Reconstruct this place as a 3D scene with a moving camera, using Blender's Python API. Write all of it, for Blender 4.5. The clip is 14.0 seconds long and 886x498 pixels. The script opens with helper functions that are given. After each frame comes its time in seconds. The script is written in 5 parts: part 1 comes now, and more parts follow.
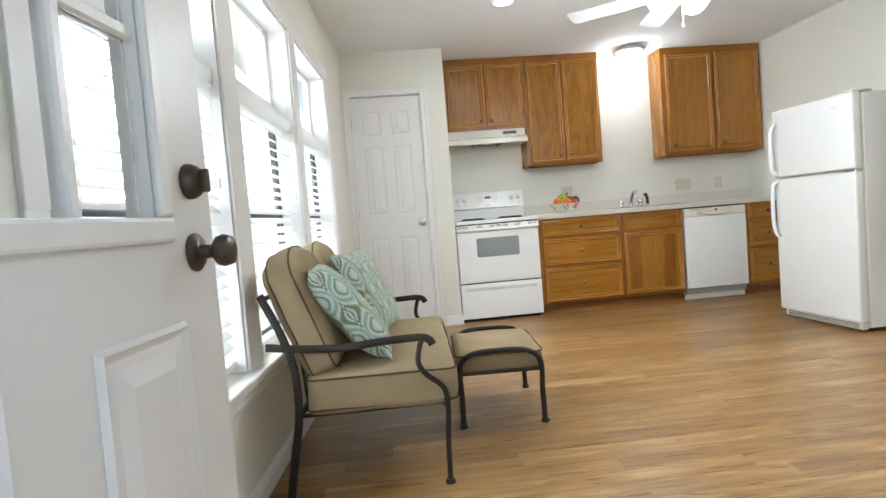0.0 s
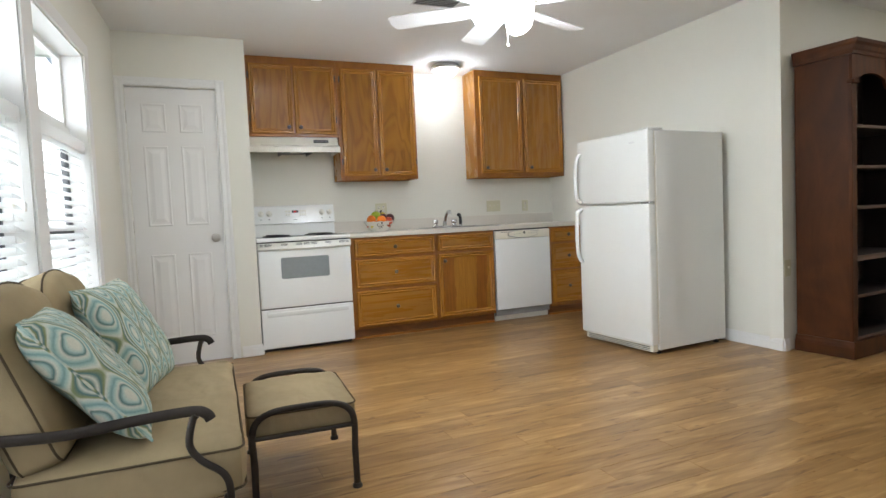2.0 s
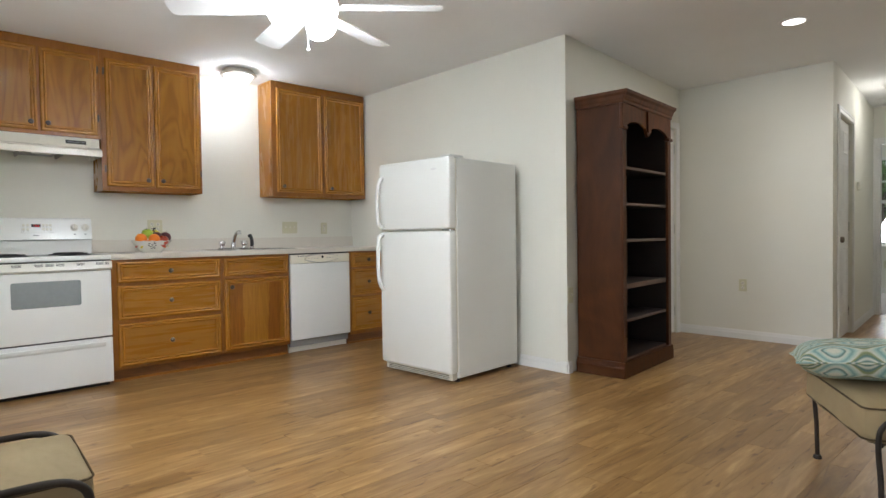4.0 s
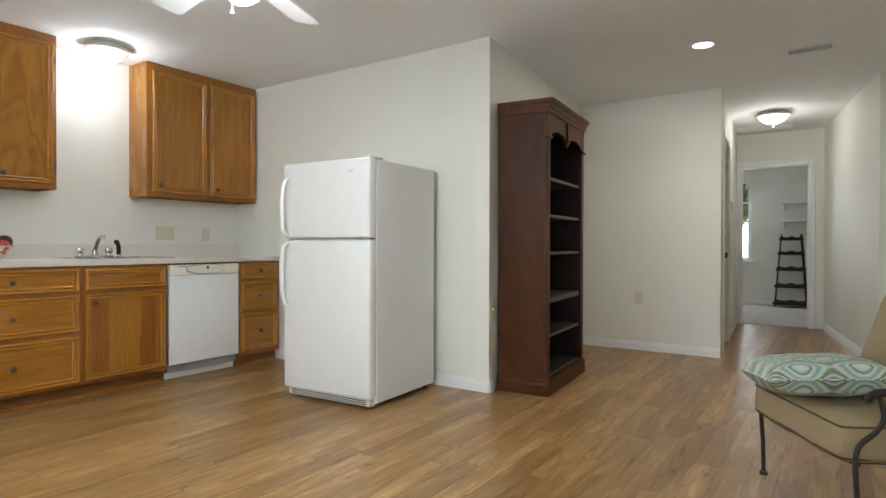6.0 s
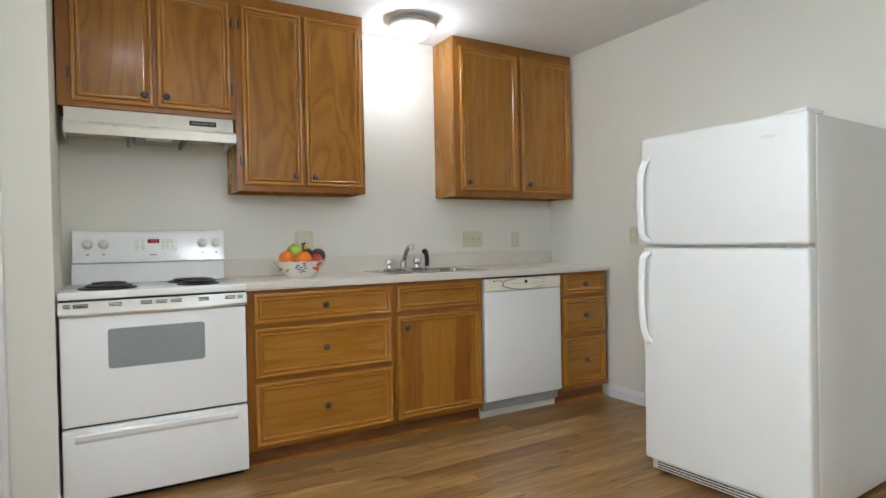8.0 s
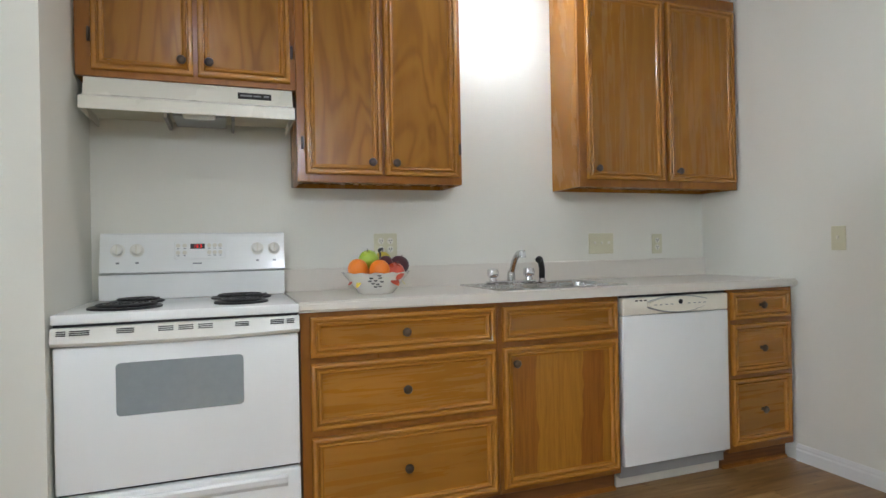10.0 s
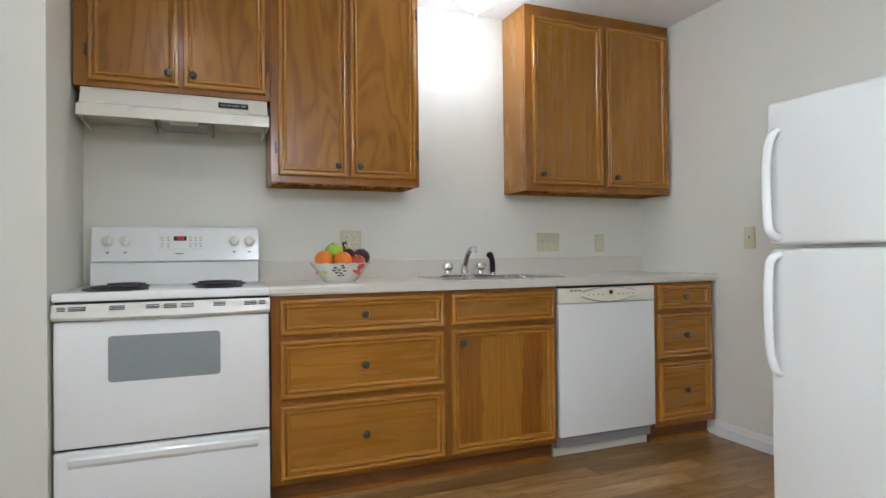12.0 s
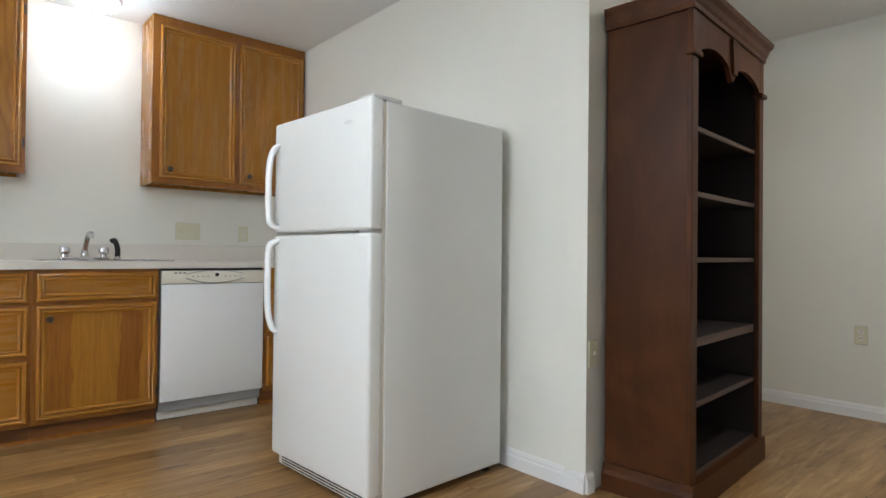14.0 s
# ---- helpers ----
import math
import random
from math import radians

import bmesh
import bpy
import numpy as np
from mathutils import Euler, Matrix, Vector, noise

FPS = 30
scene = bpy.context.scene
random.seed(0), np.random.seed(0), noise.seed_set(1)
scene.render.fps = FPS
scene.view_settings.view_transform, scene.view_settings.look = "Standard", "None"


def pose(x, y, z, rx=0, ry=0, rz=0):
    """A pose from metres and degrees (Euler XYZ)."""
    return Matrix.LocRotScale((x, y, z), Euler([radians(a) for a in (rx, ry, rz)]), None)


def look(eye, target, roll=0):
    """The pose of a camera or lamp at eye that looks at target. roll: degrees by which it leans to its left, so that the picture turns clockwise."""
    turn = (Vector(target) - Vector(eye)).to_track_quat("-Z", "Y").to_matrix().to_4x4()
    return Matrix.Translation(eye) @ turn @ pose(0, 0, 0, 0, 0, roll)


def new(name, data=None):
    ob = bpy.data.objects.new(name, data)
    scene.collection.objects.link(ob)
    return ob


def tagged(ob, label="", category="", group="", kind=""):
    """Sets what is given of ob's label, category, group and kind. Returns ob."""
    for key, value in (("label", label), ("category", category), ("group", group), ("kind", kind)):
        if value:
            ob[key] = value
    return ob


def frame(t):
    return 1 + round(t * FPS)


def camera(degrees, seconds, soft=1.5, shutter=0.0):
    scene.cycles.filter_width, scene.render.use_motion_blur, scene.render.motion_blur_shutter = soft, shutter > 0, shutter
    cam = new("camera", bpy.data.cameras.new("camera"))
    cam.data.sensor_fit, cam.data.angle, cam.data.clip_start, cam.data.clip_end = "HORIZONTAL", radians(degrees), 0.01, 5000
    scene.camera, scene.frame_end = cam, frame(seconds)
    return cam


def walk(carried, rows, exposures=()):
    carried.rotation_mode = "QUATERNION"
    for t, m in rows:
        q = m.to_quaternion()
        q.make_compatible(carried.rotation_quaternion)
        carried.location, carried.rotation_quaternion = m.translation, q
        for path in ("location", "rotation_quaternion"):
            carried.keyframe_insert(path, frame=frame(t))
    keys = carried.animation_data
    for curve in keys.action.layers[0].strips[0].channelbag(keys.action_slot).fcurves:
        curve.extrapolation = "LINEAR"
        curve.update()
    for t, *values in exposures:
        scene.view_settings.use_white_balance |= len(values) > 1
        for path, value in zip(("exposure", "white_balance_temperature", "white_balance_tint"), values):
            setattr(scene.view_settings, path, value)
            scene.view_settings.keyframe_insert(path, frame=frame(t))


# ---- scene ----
cam = camera(74.5, 14.0)
PATH = [
    (0, (0.373, 0.437, 0.963), (0.542, 2.427, 0.858), -4.6),
    (0.5, (0.414, 0.619, 0.966), (0.616, 2.605, 0.851), -4.2),
    (1, (0.467, 0.75, 0.989), (0.775, 2.723, 0.874), -3.7),
    (1.5, (0.502, 0.791, 1.002), (1.021, 2.719, 0.887), -3.2),
    (2, (0.462, 0.845, 1.03), (1.257, 2.677, 0.918), -2.6),
    (2.5, (0.423, 0.893, 1.004), (1.376, 2.649, 0.915), -2.2),
    (3, (0.409, 0.905, 1.015), (1.463, 2.603, 0.931), -1.8),
    (3.5, (0.464, 0.949, 1.008), (1.648, 2.559, 0.94), -1.3),
    (4, (0.607, 1.079, 1.03), (1.974, 2.538, 0.979), -0.8),
    (4.2, (0.667, 1.11, 1.053), (2.101, 2.504, 1.004), -0.5),
    (6.3, (0.639, 1.67, 1.021), (2.301, 2.783, 1.008), 0.1),
    (6.5, (0.665, 1.745, 1.035), (2.288, 2.915, 1.017), -0.1),
    (7, (0.749, 2.089, 1.063), (2.218, 3.445, 1.035), -0.6),
    (7.5, (0.911, 2.467, 1.042), (2.116, 4.064, 1.04), -1.0),
    (8, (1.1, 2.768, 1.102), (2.116, 4.49, 1.076), -1.1),
    (8.5, (1.242, 3.071, 1.028), (2.104, 4.876, 1.032), -1.5),
    (9, (1.313, 3.357, 1.039), (2.09, 5.2, 1.029), -1.4),
    (9.2, (1.355, 3.419, 1.061), (2.074, 5.285, 1.046), -1.9),
    (11.3, (1.505, 3.561, 1.114), (2.19, 5.44, 1.123), -0.8),
    (11.5, (1.482, 3.493, 1.094), (2.207, 5.357, 1.107), -0.7),
    (12, (1.462, 3.18, 1.043), (2.214, 5.033, 1.063), -0.6),
    (12.5, (1.48, 2.849, 1.005), (2.261, 4.69, 1.028), -0.4),
    (13, (1.61, 2.596, 0.978), (2.585, 4.343, 0.999), 0.1),
    (13.5, (1.814, 2.372, 0.968), (2.948, 4.018, 0.992), 0.3),
    (14, (2.139, 2.128, 0.974), (3.447, 3.64, 0.994), 0.6),
]
walk(cam, [(t, look(eye, target, roll)) for t, eye, target, roll in PATH], ((0.0, 0.19, 6100, 10), (1.0, 0.13, 6150, 10), (1.5, -0.09, 6200, 10), (3.0, -0.1, 6200, 10), (7.0, -0.13, 6200, 10), (9.0, -0.14, 5950, 10), (12.0, -0.16, 5900, 10), (14.0, -0.14, 5950, 10)))

# ---- light, world, exposure ----
scene.view_settings.exposure = 0.0
world = bpy.data.worlds.new("sky")
scene.world = world
world.use_nodes = True
wn = world.node_tree.nodes
sky = wn.new("ShaderNodeTexSky")
sky.sky_type, sky.sun_disc = "NISHITA", False
sky.sun_elevation, sky.sun_rotation = radians(48), radians(70)
world.node_tree.links.new(sky.outputs[0], wn["Background"].inputs[0])
wn["Background"].inputs[1].default_value = 0.12

CEIL = 2.455


def lamp(name, kind, power, place, colour=(1, 0.96, 0.9), radius=0.06, size=None, target=None):
    data = bpy.data.lights.new(name, kind)
    data.energy, data.color = power, colour
    if kind == "AREA":
        data.shape, data.size, data.size_y = "RECTANGLE", size[0], size[1]
    elif kind == "SUN":
        data.angle = radians(8)
    else:
        data.shadow_soft_size = radius
    ob = new(name, data)
    ob.matrix_world = look(place, target) if target else pose(*place)
    return ob


lamp("sun", "SUN", 1.5, (-10, 4, 12), (1, 0.97, 0.92), target=(-1, 1, 0))
lamp("fan_down_light", "AREA", 4, (1.97, 3.4, 1.925), (0.89, 0.955, 1), size=(0.14, 0.14), target=(1.97, 3.401, 0))
lamp("fan_bulb_light", "POINT", 34, (1.97, 3.4, 1.9), (0.89, 0.955, 1), 0.07)
lamp("kitchen_bulb_light", "POINT", 9.5, (2.78, 5.93, 2.27), (0.93, 0.97, 1), 0.07)
lamp("hall_bulb_light", "POINT", 8, (7.82, 2.13, 2.25), (1, 0.96, 0.88), 0.08)
for rx_, ry_ in ((1.29, 4.58), (5.13, 2.36)):
    lamp("recessed_bulb_light", "AREA", 18 if rx_ > 3 else 6, (rx_, ry_, CEIL - 0.012), (1, 0.95, 0.86), size=(0.12, 0.12), target=(rx_, ry_ + 0.001, 0))
lamp("bedroom_daylight", "AREA", 26, (11.95, 3.15, 1.45), (0.95, 0.98, 1), size=(1.0, 1.3), target=(9.5, 2.4, 1.0))

for wy in (2.04, 3.155, 4.23):
    wx = -0.338 + 0.068 * wy
    lamp("window_daylight", "AREA", 18, (wx - 0.3, wy, 1.25), (0.93, 0.97, 1), size=(0.9, 1.5), target=(wx + 1, wy - 0.06, 1.2))
lamp("doorway_daylight", "AREA", 6, (0.3, -0.1, 1.2), (0.93, 0.97, 1), size=(0.9, 1.9), target=(0.35, 2, 1.15))

# ---- materials ----


def nodes_of(name):
    m = bpy.data.materials.new(name)
    m.use_nodes = True
    t = m.node_tree
    return m, t.nodes, t.links, t.nodes["Principled BSDF"]


def ramp(n, stops):
    r = n.new("ShaderNodeValToRGB")
    el = r.color_ramp.elements
    while len(el) < len(stops):
        el.new(0.5)
    for e, (p, c) in zip(el, stops):
        e.position, e.color = p, (*c, 1)
    return r


def coords(n, l, scale, random_shift=False, space="Object"):
    tc = n.new("ShaderNodeTexCoord")
    mp = n.new("ShaderNodeMapping")
    mp.inputs["Scale"].default_value = scale
    l.new(tc.outputs[space], mp.inputs["Vector"])
    if random_shift:
        info = n.new("ShaderNodeObjectInfo")
        mul = n.new("ShaderNodeMath")
        mul.operation, mul.inputs[1].default_value = "MULTIPLY", 37.0
        comb = n.new("ShaderNodeCombineXYZ")
        l.new(info.outputs["Random"], mul.inputs[0])
        for i in range(3):
            l.new(mul.outputs[0], comb.inputs[i])
        l.new(comb.outputs[0], mp.inputs["Location"])
    return mp


def noise_tex(n, l, vec, scale, detail=4, rough=0.6, distortion=0.0):
    t = n.new("ShaderNodeTexNoise")
    t.inputs["Scale"].default_value, t.inputs["Detail"].default_value = scale, detail
    t.inputs["Roughness"].default_value, t.inputs["Distortion"].default_value = rough, distortion
    l.new(vec.outputs[0], t.inputs["Vector"])
    return t


def mixed(n, l, fac, a, b, mode="MIX"):
    m = n.new("ShaderNodeMix")
    m.data_type, m.blend_type = "RGBA", mode
    if isinstance(fac, float):
        m.inputs[0].default_value = fac
    else:
        l.new(fac, m.inputs[0])
    for sock, v in ((m.inputs[6], a), (m.inputs[7], b)):
        if isinstance(v, tuple):
            sock.default_value = (*v, 1)
        else:
            l.new(v, sock)
    return m.outputs[2]


def bumped(n, l, p, height, strength, distance=0.01):
    b = n.new("ShaderNodeBump")
    b.inputs["Strength"].default_value, b.inputs["Distance"].default_value = strength, distance
    l.new(height, b.inputs["Height"])
    l.new(b.outputs[0], p.inputs["Normal"])


def surface(name, colour, rough=0.5, vary=0.06, scale=3.0, bump=0.1, bump_scale=60.0, metal=0.0, rough_vary=0.1, emit=0.0, spec=0.5):
    """Plain painted, metal, plastic or cloth surface with uneven tone, gloss and fine relief."""
    m, n, l, p = nodes_of(name)
    mp = coords(n, l, (1, 1, 1))
    big = noise_tex(n, l, mp, scale, 5)
    dark = tuple(c * (1 - vary) for c in colour)
    light = tuple(min(1, c * (1 + vary)) for c in colour)
    r = ramp(n, [(0.3, dark), (0.7, light)])
    l.new(big.outputs[0], r.inputs[0])
    l.new(r.outputs[0], p.inputs["Base Color"])
    fine = noise_tex(n, l, mp, bump_scale, 3)
    rr = n.new("ShaderNodeMapRange")
    rr.inputs["To Min"].default_value, rr.inputs["To Max"].default_value = max(0.02, rough - rough_vary), min(1, rough + rough_vary)
    l.new(big.outputs[0], rr.inputs[0])
    l.new(rr.outputs[0], p.inputs["Roughness"])
    p.inputs["Metallic"].default_value = metal
    p.inputs["Specular IOR Level"].default_value = spec
    if bump:
        bumped(n, l, p, fine.outputs[0], bump, 0.004)
    if emit:
        p.inputs["Emission Color"].default_value = (*colour, 1)
        p.inputs["Emission Strength"].default_value = emit
    return m


def wood(name, dark, mid, light, axis="z", rough=0.3, scale=1.0, bump=0.15, coat=0.0, figure=0.5, spec=0.5):
    """Stained timber with long grain along one axis and cathedral figure."""
    m, n, l, p = nodes_of(name)
    stretch = {"x": (1.2, 4, 20), "z": (20, 4, 1.2), "y": (20, 1.2, 4)}[axis]
    mp = coords(n, l, tuple(s * scale for s in stretch), True)
    slow = {"x": (0.6, 1, 5), "z": (4, 1, 1.0), "y": (5, 0.6, 1)}[axis]
    mp2 = coords(n, l, tuple(s * scale for s in slow), True)
    grain = noise_tex(n, l, mp, 3.0, 6, 0.65, 0.6)
    broad = noise_tex(n, l, mp2, 1.3, 3, 0.5, 1.2)
    w = n.new("ShaderNodeMath")
    w.operation = "SINE"
    mul = n.new("ShaderNodeMath")
    mul.operation, mul.inputs[1].default_value = "MULTIPLY", 60.0
    l.new(broad.outputs[0], mul.inputs[0])
    l.new(mul.outputs[0], w.inputs[0])
    rings = n.new("ShaderNodeMapRange")
    rings.inputs["From Min"].default_value = -1.0
    l.new(w.outputs[0], rings.inputs[0])
    r = ramp(n, [(0.28, dark), (0.5, mid), (0.72, light)])
    l.new(grain.outputs[0], r.inputs[0])
    r2 = ramp(n, [(0.0, dark), (0.35, mid), (1.0, light)])
    l.new(rings.outputs[0], r2.inputs[0])
    both = mixed(n, l, figure, r.outputs[0], r2.outputs[0])
    tone = ramp(n, [(0.3, (0.82, 0.8, 0.78)), (0.7, (1.12, 1.1, 1.08))])
    l.new(broad.outputs[0], tone.inputs[0])
    l.new(mixed(n, l, 0.8, both, tone.outputs[0], "MULTIPLY"), p.inputs["Base Color"])
    rr = n.new("ShaderNodeMapRange")
    rr.inputs["To Min"].default_value, rr.inputs["To Max"].default_value = rough - 0.06, rough + 0.1
    l.new(grain.outputs[0], rr.inputs[0])
    l.new(rr.outputs[0], p.inputs["Roughness"])
    p.inputs["Specular IOR Level"].default_value = spec
    p.inputs["Coat Weight"].default_value, p.inputs["Coat Roughness"].default_value = coat, 0.15
    bumped(n, l, p, grain.outputs[0], bump, 0.003)
    return m


def plank_wood(name):
    """Printed vinyl plank: brown oak strips, a tone of its own for each plank."""
    m, n, l, p = nodes_of(name)
    streak = noise_tex(n, l, coords(n, l, (1.5, 12, 12), True), 1.7, 5, 0.55, 1.1)
    fine = noise_tex(n, l, coords(n, l, (3.0, 70, 70), True), 1.5, 4, 0.6, 0.3)
    broad = noise_tex(n, l, coords(n, l, (0.7, 4.5, 4.5), True), 1.5, 3, 0.5, 0.8)
    mix1 = n.new("ShaderNodeMath")
    mix1.operation, mix1.inputs[1].default_value = "MULTIPLY_ADD", 0.62
    part_b = n.new("ShaderNodeMath")
    part_b.operation, part_b.inputs[1].default_value = "MULTIPLY", 0.22
    part_c = n.new("ShaderNodeMath")
    part_c.operation, part_c.inputs[1].default_value = "MULTIPLY_ADD", 0.16
    l.new(broad.outputs[0], part_b.inputs[0])
    l.new(fine.outputs[0], part_c.inputs[0])
    l.new(part_b.outputs[0], part_c.inputs[2])
    l.new(streak.outputs[0], mix1.inputs[0])
    l.new(part_c.outputs[0], mix1.inputs[2])
    r = ramp(n, [(0.33, (0.18, 0.09, 0.026)), (0.43, (0.262, 0.143, 0.046)), (0.53, (0.325, 0.189, 0.07)), (0.64, (0.45, 0.29, 0.13))])
    l.new(mix1.outputs[0], r.inputs[0])
    info = n.new("ShaderNodeObjectInfo")
    tone = ramp(n, [(0.0, (0.72, 0.67, 0.62)), (0.5, (0.94, 0.92, 0.89)), (1.0, (1.14, 1.15, 1.15))])
    l.new(info.outputs["Random"], tone.inputs[0])
    knots = noise_tex(n, l, coords(n, l, (4.5, 22, 22), True), 1.4, 2, 0.5, 0.6)
    kr = ramp(n, [(0.63, (1, 1, 1)), (0.71, (0.45, 0.34, 0.25))])
    l.new(knots.outputs[0], kr.inputs[0])
    c = mixed(n, l, 1.0, r.outputs[0], tone.outputs[0], "MULTIPLY")
    l.new(mixed(n, l, 0.85, c, kr.outputs[0], "MULTIPLY"), p.inputs["Base Color"])
    rr = n.new("ShaderNodeMapRange")
    rr.inputs["To Min"].default_value, rr.inputs["To Max"].default_value = 0.22, 0.42
    l.new(fine.outputs[0], rr.inputs[0])
    l.new(rr.outputs[0], p.inputs["Roughness"])
    bumped(n, l, p, fine.outputs[0], 0.12, 0.002)
    return m


def canvas(name, colour):
    """Woven cloth with a fine weave and soft creases."""
    m, n, l, p = nodes_of(name)
    mp = coords(n, l, (1, 1, 1))
    big = noise_tex(n, l, mp, 4.0, 4)
    r = ramp(n, [(0.3, tuple(c * 0.88 for c in colour)), (0.7, tuple(c * 1.1 for c in colour))])
    l.new(big.outputs[0], r.inputs[0])
    l.new(r.outputs[0], p.inputs["Base Color"])
    p.inputs["Roughness"].default_value, p.inputs["Specular IOR Level"].default_value = 0.9, 0.15
    crease = noise_tex(n, l, coords(n, l, (7, 3.5, 5)), 1.5, 2, 0.5, 0.2)
    weave = noise_tex(n, l, mp, 320, 2)
    soft = n.new("ShaderNodeBump")
    soft.inputs["Strength"].default_value, soft.inputs["Distance"].default_value = 0.45, 0.03
    l.new(crease.outputs[0], soft.inputs["Height"])
    fine = n.new("ShaderNodeBump")
    fine.inputs["Strength"].default_value, fine.inputs["Distance"].default_value = 0.3, 0.003
    l.new(weave.outputs[0], fine.inputs["Height"])
    l.new(soft.outputs[0], fine.inputs["Normal"])
    l.new(fine.outputs[0], p.inputs["Normal"])
    return m


def board_wood(name):
    """A panel glued up from upright boards, each with a tone of its own, some red-brown."""
    m, n, l, p = nodes_of(name)
    mp = coords(n, l, (1, 1, 1))
    sep = n.new("ShaderNodeSeparateXYZ")
    l.new(mp.outputs[0], sep.inputs[0])
    wob = noise_tex(n, l, coords(n, l, (3, 3, 1.2)), 2.0, 3)
    edge = n.new("ShaderNodeMath")
    edge.operation, edge.inputs[1].default_value = "MULTIPLY_ADD", 0.1
    l.new(wob.outputs[0], edge.inputs[0])
    l.new(sep.outputs[0], edge.inputs[2])
    step = n.new("ShaderNodeMath")
    step.operation, step.inputs[1].default_value = "MULTIPLY", 9.0
    l.new(edge.outputs[0], step.inputs[0])
    whole = n.new("ShaderNodeMath")
    whole.operation = "FLOOR"
    l.new(step.outputs[0], whole.inputs[0])
    pick = n.new("ShaderNodeTexWhiteNoise")
    pick.noise_dimensions = "1D"
    l.new(whole.outputs[0], pick.inputs["W"])
    tone = ramp(n, [(0.0, (0.27, 0.098, 0.0135)), (0.3, (0.315, 0.127, 0.016)), (0.5, (0.35, 0.152, 0.0185)), (1.0, (0.39, 0.176, 0.022))])
    l.new(pick.outputs["Value"], tone.inputs[0])
    grain = noise_tex(n, l, coords(n, l, (26, 6, 1.6)), 2.4, 6, 0.65, 0.7)
    gr = ramp(n, [(0.3, (0.76, 0.7, 0.66)), (0.6, (1.06, 1.05, 1.03))])
    l.new(grain.outputs[0], gr.inputs[0])
    l.new(mixed(n, l, 1.0, tone.outputs[0], gr.outputs[0], "MULTIPLY"), p.inputs["Base Color"])
    p.inputs["Roughness"].default_value = 0.28
    p.inputs["Specular IOR Level"].default_value = 0.35
    bumped(n, l, p, grain.outputs[0], 0.03, 0.003)
    return m


def translucent(name, colour, rough):
    """Thin white plastic that lets some daylight through."""
    m = surface(name, colour, rough, 0.02)
    n, l = m.node_tree.nodes, m.node_tree.links
    t = n.new("ShaderNodeBsdfTranslucent")
    t.inputs[0].default_value = (*colour, 1)
    mix = n.new("ShaderNodeMixShader")
    mix.inputs[0].default_value = 0.35
    l.new(n["Principled BSDF"].outputs[0], mix.inputs[1])
    l.new(t.outputs[0], mix.inputs[2])
    l.new(mix.outputs[0], n["Material Output"].inputs[0])
    return m


def ogee_cloth(name):
    """Printed cotton: stacked teal and green ogee medallions on white."""
    m, n, l, p = nodes_of(name)
    mp = coords(n, l, (1, 1, 1))
    warp = noise_tex(n, l, mp, 9, 2)
    sep = n.new("ShaderNodeSeparateXYZ")
    l.new(mp.outputs[0], sep.inputs[0])

    def mth(op, a, b=None, c=None):
        q = n.new("ShaderNodeMath")
        q.operation = op
        for i, v in enumerate((a, b, c)):
            if v is None:
                continue
            if isinstance(v, (int, float)):
                q.inputs[i].default_value = v
            else:
                l.new(v, q.inputs[i])
        return q.outputs[0]

    u = mth("MULTIPLY", sep.outputs[0], 2 * math.pi / 0.125)
    v = mth("MULTIPLY", sep.outputs[1], 2 * math.pi / 0.2)
    g = mth("ADD", mth("COSINE", u), mth("MULTIPLY", mth("COSINE", v), 0.62))
    h = mth("ADD", mth("COSINE", mth("ADD", u, math.pi)), mth("MULTIPLY", mth("COSINE", mth("ADD", v, math.pi)), 0.62))
    top = mth("MAXIMUM", g, h)
    wob = mth("MULTIPLY_ADD", warp.outputs[0], 0.12, -0.06)
    val = mth("MULTIPLY_ADD", mth("ADD", top, wob), 0.617, 0.0)
    white, teal, pale, green, deep = (0.6, 0.6, 0.5), (0.2, 0.34, 0.33), (0.4, 0.52, 0.47), (0.24, 0.27, 0.13), (0.1, 0.19, 0.18)
    r = ramp(n, [(0.0, white), (0.1, deep), (0.2, green), (0.27, white), (0.38, pale), (0.5, teal), (0.6, pale), (0.7, white), (0.78, deep), (0.86, pale), (0.94, white)])
    r.color_ramp.interpolation = "LINEAR"
    l.new(val, r.inputs[0])
    weave = noise_tex(n, l, mp, 260, 2)
    wr = ramp(n, [(0.3, (0.86, 0.86, 0.86)), (0.7, (1.05, 1.05, 1.05))])
    l.new(weave.outputs[0], wr.inputs[0])
    l.new(mixed(n, l, 1.0, r.outputs[0], wr.outputs[0], "MULTIPLY"), p.inputs["Base Color"])
    p.inputs["Roughness"].default_value = 0.85
    p.inputs["Specular IOR Level"].default_value = 0.2
    bumped(n, l, p, weave.outputs[0], 0.25, 0.002)
    return m


def glass(name, tint=(1, 1, 1), rough=0.0):
    m, n, l, p = nodes_of(name)
    p.inputs["Base Color"].default_value = (*tint, 1)
    p.inputs["Transmission Weight"].default_value, p.inputs["Roughness"].default_value = 1.0, rough
    p.inputs["IOR"].default_value = 1.45
    return m


def glow(name, colour, strength):
    m, n, l, p = nodes_of(name)
    e = n.new("ShaderNodeEmission")
    e.inputs[0].default_value, e.inputs[1].default_value = (*colour, 1), strength
    l.new(e.outputs[0], n["Material Output"].inputs[0])
    return m


